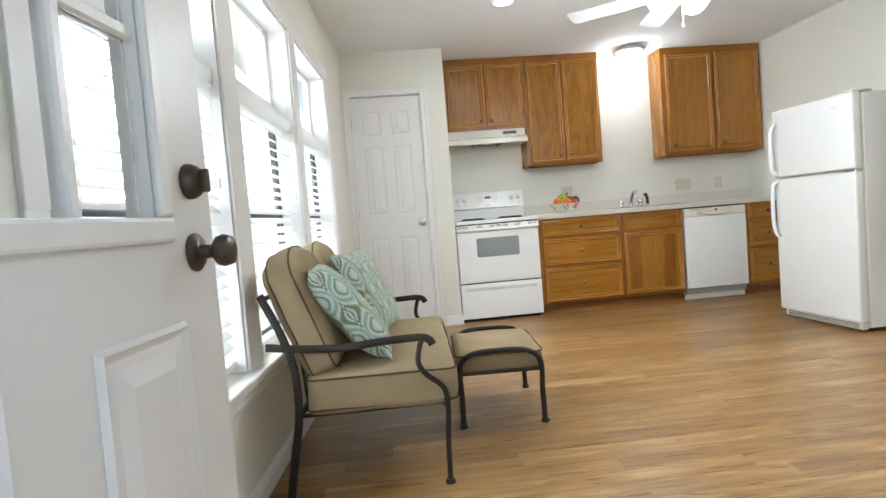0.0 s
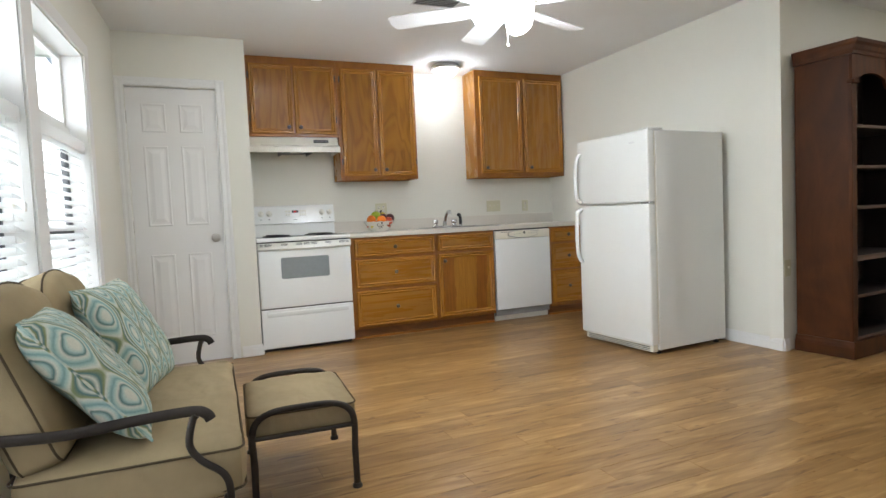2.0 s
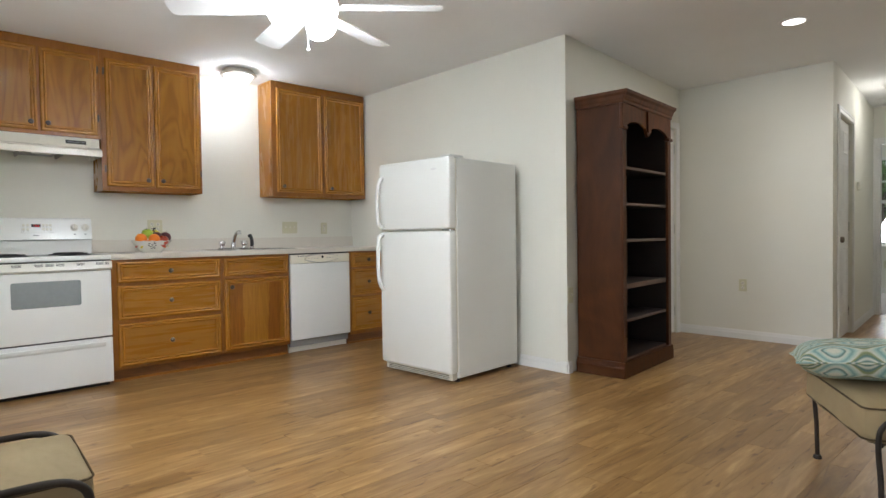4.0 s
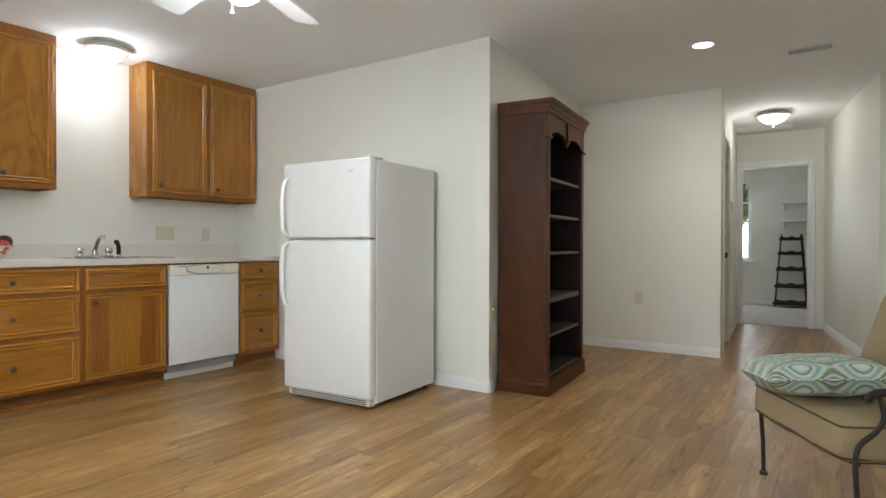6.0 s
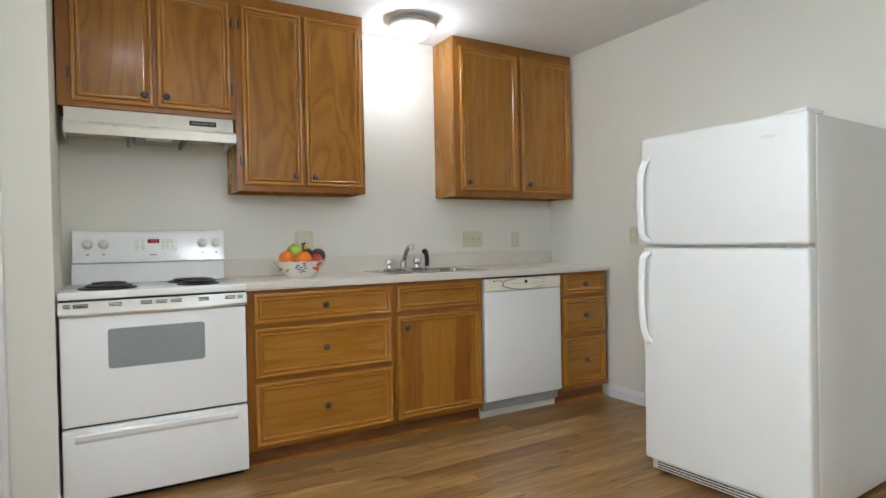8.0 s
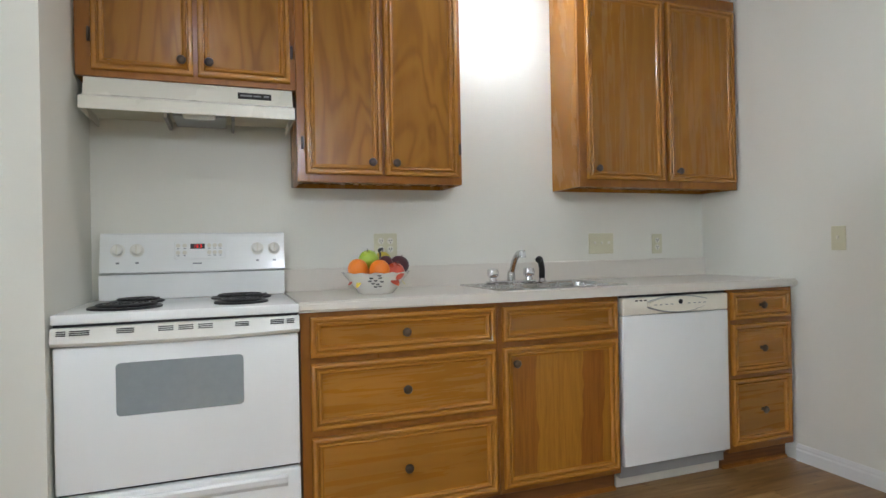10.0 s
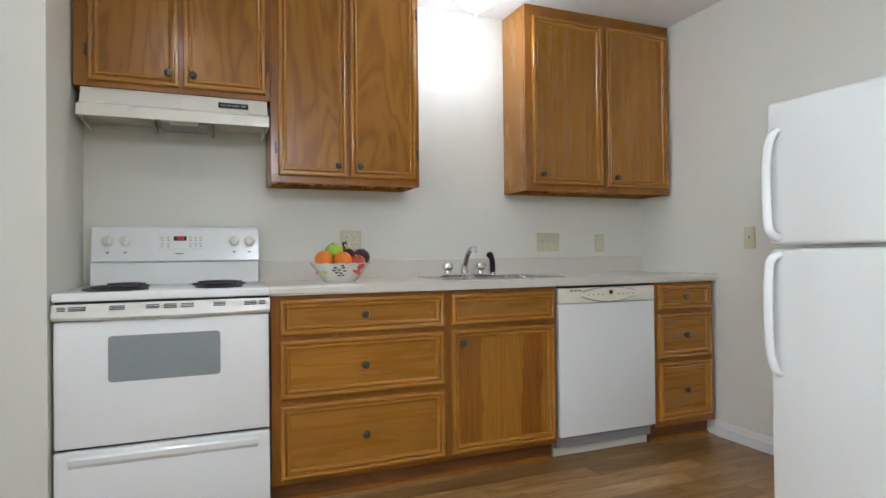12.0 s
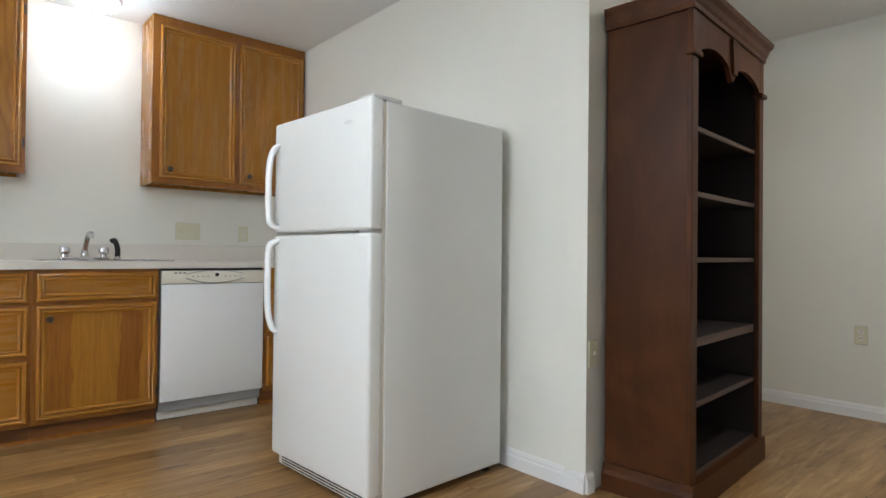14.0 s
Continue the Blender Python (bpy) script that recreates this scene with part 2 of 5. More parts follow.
WALL = surface("cream_wall_paint", (0.745, 0.737, 0.662), 0.6, 0.03, 0.8, 0.12, 110)
CEILING = surface("white_ceiling_paint", (0.82, 0.82, 0.81), 0.8, 0.03, 0.9, 0.25, 90)
TRIM = surface("white_gloss_trim", (0.79, 0.79, 0.77), 0.33, 0.03, 2.0, 0.05, 40)
DOORPAINT = surface("white_door_paint", (0.79, 0.79, 0.78), 0.32, 0.025, 2.0, 0.06, 55)
OAK = wood("honey_oak_upright", (0.3, 0.126, 0.0155), (0.352, 0.153, 0.0185), (0.385, 0.175, 0.024), "z", 0.25, 0.5, 0.03, 0.15, 0.5, 0.35)
OAK_FIGURED = wood("honey_oak_cathedral", (0.245, 0.102, 0.0135), (0.33, 0.142, 0.0185), (0.38, 0.173, 0.025), "z", 0.29, 0.55, 0.06, 0.1, 0.65, 0.3)
OAK_H = wood("honey_oak_level", (0.315, 0.133, 0.0155), (0.352, 0.152, 0.0178), (0.38, 0.168, 0.021), "x", 0.26, 0.42, 0.02, 0.15, 0.3, 0.35)
OAK_STREAK = board_wood("honey_oak_glued_boards")
OAK_FRAME = wood("honey_oak_face_frame", (0.24, 0.088, 0.012), (0.29, 0.112, 0.015), (0.33, 0.132, 0.018), "z", 0.28, 0.6, 0.006, 0.15, 0.3, 0.35)
OAK_TRIM = wood("honey_oak_moulding", (0.36, 0.15, 0.018), (0.39, 0.168, 0.021), (0.415, 0.184, 0.024), "x", 0.2, 0.4, 0.0, 0.5, 0.3)
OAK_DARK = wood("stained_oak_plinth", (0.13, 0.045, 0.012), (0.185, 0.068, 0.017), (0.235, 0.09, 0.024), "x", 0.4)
MAHOGANY = wood("dark_mahogany", (0.03, 0.0095, 0.003), (0.063, 0.0205, 0.0058), (0.1, 0.034, 0.0095), "z", 0.4, 0.45, 0.05, 0.0, 0.25, 0.16)
# Bookcase inside: shade put into near-black mahogany; the corner shelf is dark wood.
SHADED_DARK_MAHOGANY = wood("shaded_dark_mahogany", (0.007, 0.0035, 0.0025), (0.011, 0.005, 0.0035), (0.016, 0.007, 0.005), "x", 0.6, 0.7, 0.05, 0.0, 0.2)
MAHOGANY_EDGE = wood("lighter_mahogany_edge", (0.045, 0.024, 0.016), (0.075, 0.042, 0.028), (0.11, 0.066, 0.046), "x", 0.4, 0.5, 0.05, 0.0, 0.25, 0.3)
PLANK = plank_wood("vinyl_oak_plank")
SUBFLOOR = surface("dark_floor_joint", (0.09, 0.045, 0.02), 0.7)
ENAMEL = surface("white_enamel", (0.85, 0.865, 0.85), 0.16, 0.015, 2.0, 0.0, rough_vary=0.04)
FRIDGE = surface("textured_white_steel", (0.73, 0.74, 0.71), 0.34, 0.015, 2.0, 0.2, 220)
BADGE = surface("pale_grey_badge", (0.66, 0.66, 0.65), 0.3)
BISQUE = surface("ivory_plastic", (0.72, 0.7, 0.61), 0.35, 0.03, 3.0, 0.03)
RANGEIVORY = surface("warm_white_enamel", (0.77, 0.76, 0.7), 0.28, 0.03, 3.0, 0.02)
HOODMETAL = surface("ivory_enamel_hood", (0.74, 0.72, 0.63), 0.28, 0.03, 3.0, 0.02)
PANELIVORY = surface("ivory_control_panel", (0.82, 0.78, 0.66), 0.32, 0.02, 3.0, 0.02)
PANMETAL = surface("satin_nickel_pan", (0.62, 0.6, 0.57), 0.45, 0.05, 10, 0.03, metal=0.5)
HOODIN = surface("hood_inner_steel", (0.52, 0.48, 0.36), 0.5, 0.12, 6.0, 0.05)
OUTLET = surface("almond_plate", (0.62, 0.6, 0.43), 0.4, 0.03)
LAMINATE = surface("pale_beige_laminate", (0.69, 0.65, 0.58), 0.33, 0.012, 30.0, 0.04, 200)
STEEL = surface("brushed_steel", (0.58, 0.58, 0.57), 0.26, 0.05, 12, 0.05, 160, 1.0)
CHROME = surface("chrome", (0.75, 0.75, 0.76), 0.08, 0.02, 4, 0.0, metal=1.0, rough_vary=0.03)
PEWTER = surface("dark_pewter_knob", (0.085, 0.064, 0.046), 0.36, 0.2, 30, 0.05, metal=0.6)
BRONZE = surface("bronze_frame", (0.036, 0.028, 0.023), 0.45, 0.15, 25, 0.12, 180, 0.25, spec=0.4)
BLACK = surface("black_plastic", (0.012, 0.012, 0.012), 0.4, 0.2)
COIL = surface("blackened_coil", (0.03, 0.03, 0.032), 0.5, 0.3, 20, 0.1, metal=0.5)
OVENGLASS = surface("grey_oven_glass", (0.27, 0.3, 0.31), 0.12, 0.04, 30, 0.0)
GASKET = surface("grey_gasket", (0.33, 0.33, 0.32), 0.6)
CLOTH = canvas("tan_canvas", (0.315, 0.245, 0.142))
PIPING = surface("dark_brown_piping", (0.085, 0.062, 0.036), 0.85, 0.1, 10, 0.2, 300, spec=0.15)
OGEE = ogee_cloth("teal_ogee_cotton")
BLIND = translucent("white_blind_slat", (0.86, 0.87, 0.86), 0.45)
CORD = surface("white_cord", (0.8, 0.8, 0.78), 0.8)
FRAMEDARK = surface("bronze_window_frame", (0.05, 0.05, 0.055), 0.45, 0.1)
PANE = glass("window_glass")
CARPET = surface("grey_beige_carpet", (0.42, 0.39, 0.36), 0.95, 0.12, 8, 0.8, 120, spec=0.1)
FANWHITE = surface("white_fan_blade", (0.78, 0.78, 0.77), 0.4, 0.03)
BULBGLASS = glow("lit_frosted_glass", (1, 0.98, 0.96), 35.0)
LAMPBOWL = glow("lit_lamp_bowl", (1, 0.96, 0.88), 5.0)
NICKEL = surface("brushed_nickel", (0.5, 0.48, 0.45), 0.3, 0.06, 10, 0.05, metal=1.0)
REDGLOW = glow("red_digits", (1, 0.03, 0.03), 1.6)
GREYINK = surface("grey_print", (0.25, 0.26, 0.27), 0.5)
SKYCARD = glow("pale_daylight", (0.95, 0.98, 1.0), 6.0)
ORANGE = surface("orange_peel", (0.75, 0.2, 0.015), 0.42, 0.08, 8, 0.35, 130)
APPLEGREEN = surface("green_apple_skin", (0.36, 0.5, 0.05), 0.28, 0.15, 7, 0.03)
APPLERED = surface("red_apple_skin", (0.45, 0.07, 0.035), 0.28, 0.45, 7, 0.03)
PLUM = surface("purple_plum_skin", (0.055, 0.012, 0.02), 0.3, 0.3, 8, 0.03)
BANANA = surface("yellow_skin", (0.62, 0.5, 0.06), 0.4, 0.15, 9, 0.05)
CERAMIC = surface("white_glazed_ceramic", (0.8, 0.78, 0.72), 0.15, 0.02, 5, 0.0)
LEAFINK = surface("painted_dark_leaf", (0.05, 0.05, 0.05), 0.3, 0.3)
GRASS = surface("lawn", (0.06, 0.1, 0.03), 0.9, 0.4, 2.0, 0.6, 40)
LEAVES = surface("tree_leaves", (0.09, 0.16, 0.035), 0.6, 0.4, 2.0, 0.1)
BARK = surface("tree_bark", (0.12, 0.09, 0.065), 0.9, 0.3, 12, 0.6, 40)
CONCRETE = surface("porch_concrete", (0.4, 0.39, 0.37), 0.85, 0.1, 3, 0.4, 60)
SIDING = surface("pale_siding", (0.6, 0.6, 0.58), 0.7, 0.05)

# ---- mesh tools ----


def thing(name, m=None, label="", category="", group="", kind=""):
    ob = new(name)
    ob.empty_display_size = 0.1
    ob.matrix_world = m or Matrix()
    return tagged(ob, label, category, group, kind)


def part(name, bm, material, parent=None, label="", smooth=False, m=None, kind="", category=""):
    me = bpy.data.meshes.new(name)
    bmesh.ops.recalc_face_normals(bm, faces=bm.faces[:])
    bm.to_mesh(me)
    bm.free()
    me.materials.append(material)
    if smooth:
        me.polygons.foreach_set("use_smooth", [True] * len(me.polygons))
        me.set_sharp_from_angle(angle=radians(40))
    ob = new(name, me)
    if parent:
        ob.parent = parent
    if m:
        ob.matrix_basis = m
    return tagged(ob, label, category, kind=kind)


def B():
    return bmesh.new()


def box(bm, x0, x1, y0, y1, z0, z1, bev=0.0, seg=2):
    v = [bm.verts.new((x, y, z)) for x in (x0, x1) for y in (y0, y1) for z in (z0, z1)]
    f = [bm.faces.new([v[i] for i in q]) for q in ((0, 1, 3, 2), (4, 6, 7, 5), (0, 4, 5, 1), (2, 3, 7, 6), (0, 2, 6, 4), (1, 5, 7, 3))]
    if bev:
        edges = list({e for q in f for e in q.edges})
        bmesh.ops.bevel(bm, geom=edges, offset=bev, segments=seg, affect="EDGES", profile=0.5)
    return bm


def tube(bm, pts, r, seg=8, closed=False, flat=1.0):
    """A round or flattened bar swept along a line of points."""
    pts = [Vector(q) for q in pts]
    rings = []
    n = len(pts)
    up = None
    for i, c in enumerate(pts):
        a = pts[(i - 1) % n] if closed or i else pts[i]
        b = pts[(i + 1) % n] if closed or i < n - 1 else pts[i]
        t = (b - a).normalized()
        if up is None:
            up = Vector((0, 0, 1)) if abs(t.z) < 0.9 else Vector((0, 1, 0))
        side = t.cross(up).normalized()
        up = side.cross(t).normalized()
        rings.append([bm.verts.new(c + r * (math.cos(2 * math.pi * k / seg) * side + flat * math.sin(2 * math.pi * k / seg) * up)) for k in range(seg)])
    for i in range(n if closed else n - 1):
        a, b = rings[i], rings[(i + 1) % n]
        for k in range(seg):
            bm.faces.new((a[k], a[(k + 1) % seg], b[(k + 1) % seg], b[k]))
    if not closed:
        bm.faces.new(rings[0][::-1]), bm.faces.new(rings[-1])
    return bm


def curve_points(ctrl, steps=6):
    """Smooth line through control points (Catmull-Rom)."""
    c = [Vector(q) for q in ctrl]
    c = [2 * c[0] - c[1]] + c + [2 * c[-1] - c[-2]]
    out = []
    for i in range(1, len(c) - 2):
        p0, p1, p2, p3 = c[i - 1:i + 3]
        for s in range(steps):
            t = s / steps
            out.append(0.5 * (2 * p1 + (p2 - p0) * t + (2 * p0 - 5 * p1 + 4 * p2 - p3) * t * t + (3 * p1 - p0 - 3 * p2 + p3) * t ** 3))
    out.append(c[-2])
    return out


def lathe(bm, profile, m=None, seg=24):
    """Turned shape: (radius, height) pairs about z, moved by m."""
    m = m or Matrix()
    rings = []
    for r, z in profile:
        if r < 1e-5:
            rings.append([bm.verts.new(m @ Vector((0, 0, z)))])
        else:
            rings.append([bm.verts.new(m @ Vector((r * math.cos(2 * math.pi * k / seg), r * math.sin(2 * math.pi * k / seg), z))) for k in range(seg)])
    for a, b in zip(rings, rings[1:]):
        for k in range(seg):
            q = [a[k % len(a)], a[(k + 1) % len(a)], b[(k + 1) % len(b)], b[k % len(b)]]
            q = list(dict.fromkeys(q))
            if len(q) > 2:
                bm.faces.new(q)
    for ring, flip in ((rings[0], True), (rings[-1], False)):
        if len(ring) > 2:
            bm.faces.new(ring[::-1] if flip else ring)
    return bm


def prism(bm, poly, lo, hi, axis="y"):
    """An outline of (a, b) pairs drawn out along an axis: y gives (x, z), x gives (y, z), z gives (x, y)."""
    put = {"y": lambda a, b, c: (a, c, b), "x": lambda a, b, c: (c, a, b), "z": lambda a, b, c: (a, b, c)}[axis]
    f = [bm.verts.new(put(a, b, lo)) for a, b in poly]
    g = [bm.verts.new(put(a, b, hi)) for a, b in poly]
    k = len(poly)
    for i in range(k):
        bm.faces.new((f[i], f[(i + 1) % k], g[(i + 1) % k], g[i]))
    bm.faces.new(f[::-1]), bm.faces.new(g)
    return bm


def stepped(bm, x0, x1, z0, z1, y, profile, closed=True):
    """A framed front that faces -y: nested rectangles, each (inset, height in front of y), the last one closed."""
    loops = []
    for inset, out in profile:
        loops.append([bm.verts.new(q) for q in ((x0 + inset, y - out, z0 + inset), (x1 - inset, y - out, z0 + inset), (x1 - inset, y - out, z1 - inset), (x0 + inset, y - out, z1 - inset))])
    for a, b in zip(loops, loops[1:]):
        for k in range(4):
            bm.faces.new((a[k], a[(k + 1) % 4], b[(k + 1) % 4], b[k]))
    if closed:
        bm.faces.new(loops[-1])
        bm.faces.new(loops[0][::-1])
    return bm


def cushion(bm, size, r, puff=0.0, n=12, m=None, crumple=0.0, seed=0.0):
    """A stuffed block: rounded box of the given size, swollen on its broad faces and a little crumpled."""
    m = m or Matrix()
    hx, hy, hz = (s / 2 for s in size)
    cache = {}

    def vert(p):
        key = tuple(round(c, 4) for c in p)
        if key not in cache:
            q = Vector((p[0] * hx, p[1] * hy, p[2] * hz))
            inner = Vector((max(-hx + r, min(hx - r, q.x)), max(-hy + r, min(hy - r, q.y)), max(-hz + r, min(hz - r, q.z))))
            d = q - inner
            if d.length > 1e-6:
                q = inner + d.normalized() * r
            q.z += puff * p[2] * (1 - p[0] ** 2) * (1 - p[1] ** 2)
            if crumple:
                q += crumple * noise.noise_vector(q * 7 + Vector((seed, seed, seed)))
            cache[key] = bm.verts.new(m @ q)
        return cache[key]

    for ax in range(3):
        for s in (-1, 1):
            for i in range(n):
                for j in range(n):
                    quad = []
                    for a, b in ((i, j), (i + 1, j), (i + 1, j + 1), (i, j + 1)):
                        p = [0, 0, 0]
                        p[ax], p[(ax + 1) % 3], p[(ax + 2) % 3] = s, 2 * a / n - 1, 2 * b / n - 1
                        quad.append(vert(p))
                    quad = list(dict.fromkeys(quad))
                    if len(quad) > 2:
                        try:
                            bm.faces.new(quad)
                        except ValueError:
                            pass
    return bm


def solid_wall(name, a, b, z0, z1, thick, holes=(), material=None, side=1):
    """A wall from a to b (x, y), thick to the side of its left normal times side; holes are (start, end, bottom, top) along it."""
    a, b = Vector(a), Vector(b)
    length = (b - a).length
    d = (b - a) / length
    nrm = Vector((-d.y, d.x)) * side
    bm = B()
    cuts = sorted({0.0, length, *[h[0] for h in holes], *[h[1] for h in holes]})
    for s, e in zip(cuts, cuts[1:]):
        mid = (s + e) / 2
        spans, low = [], z0
        for h in sorted((h for h in holes if h[0] < mid < h[1]), key=lambda h: h[2]):
            spans.append((low, h[2]))
            low = h[3]
        spans.append((low, z1))
        for lo, hi in spans:
            if hi - lo < 1e-4:
                continue
            poly = [a + d * s, a + d * e, a + d * e + nrm * thick, a + d * s + nrm * thick]
            prism(bm, [(q.x, q.y) for q in poly], lo, hi, "z")
    bmesh.ops.remove_doubles(bm, verts=bm.verts[:], dist=1e-5)
    return part(name, bm, material or WALL, kind="structure")


def base_run(bm, a, b, h=0.085, t=0.013, side=1):
    """One length of baseboard with a rounded top, lying on the left of a to b."""
    a, b = Vector(a), Vector(b)
    d = (b - a).normalized()
    n2 = Vector((-d.y, d.x)) * side
    prof = [(0, 0), (t, 0), (t, h * 0.62), (t * 0.7, h * 0.72), (t * 0.7, h * 0.82), (t * 0.35, h), (0, h)]
    ends = [[bm.verts.new((*(q + n2 * o), z)) for o, z in prof] for q in (a, b)]
    k = len(prof)
    for i in range(k):
        bm.faces.new((ends[0][i], ends[0][(i + 1) % k], ends[1][(i + 1) % k], ends[1][i]))
    bm.faces.new(ends[0][::-1]), bm.faces.new(ends[1])
    return bm

# ---- the shell ----
SKEW = 3.89
LW = pose(-0.338, 0.06, 0, 0, 0, -SKEW)  # window wall: x into the room, y along the wall
WINDOWS = ((1.50, 2.46), (2.62, 3.57), (3.71, 4.63))
SILL, BAR0, BAR1, HEAD = 0.48, 1.534, 1.609, 2.02
wall = solid_wall("wall_west", (0, 0.45), (0, 5.66), 0, CEIL, 0.15, [(a - 0.45, b - 0.45, SILL, HEAD) for a, b in WINDOWS])
wall.matrix_world = LW
solid_wall("wall_south", (-0.6, 0.62), (6.75, 0.62), 0, CEIL, 0.14, [(0.49, 1.42, 0, 2.07)], side=-1)
solid_wall("wall_pantry", (-0.2, 5.615), (0.938, 5.615), 0, CEIL, 0.12, [(0.297, 0.913, 0, 2.07)])
solid_wall("wall_alcove", (0.938, 5.735), (0.938, 6.42), 0, CEIL, 0.1)
solid_wall("wall_north", (0.838, 6.285), (4.3, 6.285), 0, CEIL, 0.13)
solid_wall("wall_east", (4.153, 3.65), (4.153, 6.285), 0, CEIL, 0.12, side=-1)
solid_wall("wall_bookcase", (4.153, 3.55), (6.6, 3.784), 0, CEIL, 0.1, [(1.37, 2.2, 0, 2.05)])
solid_wall("wall_far", (6.43, 2.43), (6.43, 3.766), 0, CEIL, 0.12, side=-1)
solid_wall("wall_hall_left", (6.55, 2.438), (9.1, 2.64), 0, CEIL, 0.1, [(0.12, 0.92, 0, 2.05)])
solid_wall("wall_hall_right", (6.6, 1.27), (9.1, 1.68), 0, CEIL, 0.1, side=-1)
solid_wall("wall_corner", (6.6, 0.62), (6.6, 1.165), 0, CEIL, 0.1, side=-1)
solid_wall("wall_hall_end", (9.1, 1.2), (9.1, 3.0), 0, CEIL, 0.1, [(0.632, 1.388, 0, 2.03)], side=-1)
solid_wall("wall_bedroom_east", (12.0, 0.7), (12.0, 4.4), 0, CEIL, 0.14, [(2.08, 2.83, 0.76, 2.15)], side=-1)
solid_wall("wall_bedroom_north", (9.2, 4.2), (12.4, 4.2), 0, CEIL, 0.12)
solid_wall("wall_bedroom_south", (9.2, 0.9), (12.4, 0.9), 0, CEIL, 0.12, side=-1)
solid_wall("wall_bedroom_west", (9.2, 3.0), (9.2, 4.2), 0, CEIL, 0.1)
solid_wall("wall_bedroom_west_low", (9.2, 0.9), (9.2, 1.2), 0, CEIL, 0.1)
part("ceiling", box(B(), -0.75, 12.6, 0.35, 6.5, CEIL, CEIL + 0.12), CEILING, label="smooth white painted ceiling", kind="structure")
part("roof", box(B(), -1.0, 13.0, 0.2, 7.0, CEIL + 0.14, CEIL + 0.3), SIDING, kind="structure")
part("carpet", box(B(), 9.15, 12.4, 0.9, 4.2, -0.02, 0.006), CARPET, label="grey beige cut pile bedroom carpet", kind="structure")
floor = part("floor", box(B(), -0.5, 9.15, 0.48, 6.285, -0.08, -0.004), SUBFLOOR, label="brown oak-look vinyl plank floor", kind="structure")
ground = part("ground", box(B(), -400, 400, -400, 400, -0.5, -0.12), GRASS, label="green lawn round the house", kind="structure")
part("porch", box(B(), -0.9, 2.2, -1.6, 0.475, -0.13, -0.02, 0.01), CONCRETE, label="grey concrete porch slab at the door", kind="structure")
part("backdrop", box(B(), -5.1, -5.0, -8, 70, -0.119, 9), SKYCARD, label="pale overcast distance outside the windows", kind="structure")

# baseboards
runs = [((0.938, 5.615), (0.79, 5.615)), ((0.03, 5.615), (0.02, 5.615)), ((4.153, 3.55), (4.153, 5.68)), ((4.2, 3.55), (4.153, 3.55)), ((6.43, 2.43), (6.43, 3.765)),
        ((6.6, 0.62), (6.6, 1.27)), ((6.6, 1.27), (9.1, 1.68)), ((0.9, 0.62), (6.6, 0.62)), ((7.55, 2.517), (9.1, 2.64))]
flips = [1, 1, 1, 1, 1, 1, 1, 1, -1]
for (a, b), s in zip(runs, flips):
    part("baseboard", base_run(B(), a, b, side=s), TRIM, label="white painted baseboard", kind="structure")
bb = part("baseboard", base_run(B(), (0, 0.65), (0, 5.63), side=-1), TRIM, label="white painted baseboard under the windows", kind="structure")
bb.matrix_world = LW
part("baseboard", base_run(B(), (0.938, 5.615), (0.938, 5.64), side=-1), TRIM, kind="structure")
part("baseboard", base_run(B(), (12.0, 1.0), (12.0, 4.2), side=1), TRIM, kind="structure")


def casing(name, w, h, m, cw=0.062, t=0.016, low=0.0):
    """Door casing round an opening of width w, height h, that faces -y."""
    ob = thing(name, m, kind="structure", label="white painted door casing")
    for nm, x0, x1, z0, z1 in (("side_casing", -cw, 0, low, h + cw), ("side_casing", w, w + cw, low, h + cw), ("head_casing", 0, w, h, h + cw)):
        bm = B()
        stepped(bm, x0, x1, z0, z1, 0, [(0, 0), (0, t * 0.7), (0.006, t), (0.02, t), (0.026, t * 0.75), (0.029, t * 0.75)])
        part(nm, bm, TRIM, ob)
    return ob


def six_panel(bm, w, h, y):
    """Sunk and raised panels on the face of a door leaf."""
    c = 0.1
    mid = w / 2
    cols = ((c, mid - 0.045), (mid + 0.045, w - c))
    for z0, z1 in ((0.2, 0.84), (1.05, 1.64), (1.74, 1.95)):
        for x0, x1 in cols:
            stepped(bm, x0, x1, z0, z1, y, [(0, 0.0005), (0.007, 0.006), (0.018, 0.002), (0.03, 0.002), (0.055, 0.007)])


def door_knob(parent, x, z, m=None, metal=None):
    metal = metal or NICKEL
    bm = B()
    turn = pose(x, 0, z, 90)
    lathe(bm, [(0.0, 0), (0.033, 0), (0.033, 0.004), (0.026, 0.01), (0.013, 0.014), (0.011, 0.03), (0.017, 0.036), (0.025, 0.042), (0.0275, 0.052), (0.024, 0.064), (0.012, 0.069), (0, 0.069)], turn, 28)
    return part("door_knob", bm, metal, parent, "brushed metal round knob", True, m)


def panel_door(name, w, h, m, label, knob_x, knob_z=0.93, metal=None):
    ob = thing(name, m, label, kind="structure")
    bm = B()
    box(bm, 0.003, w - 0.003, 0.0, 0.036, 0.008, h - 0.004, 0.002, 1)
    six_panel(bm, w, h, 0.0)
    part("leaf", bm, DOORPAINT, ob)
    door_knob(ob, knob_x, knob_z, metal=metal)
    for z in (0.22, 1.05, 1.85):
        part("hinge", tube(B(), [(0.0 if knob_x > w / 2 else w, -0.004, z - 0.045), (0.0 if knob_x > w / 2 else w, -0.004, z + 0.045)], 0.005), NICKEL, ob)
    return ob


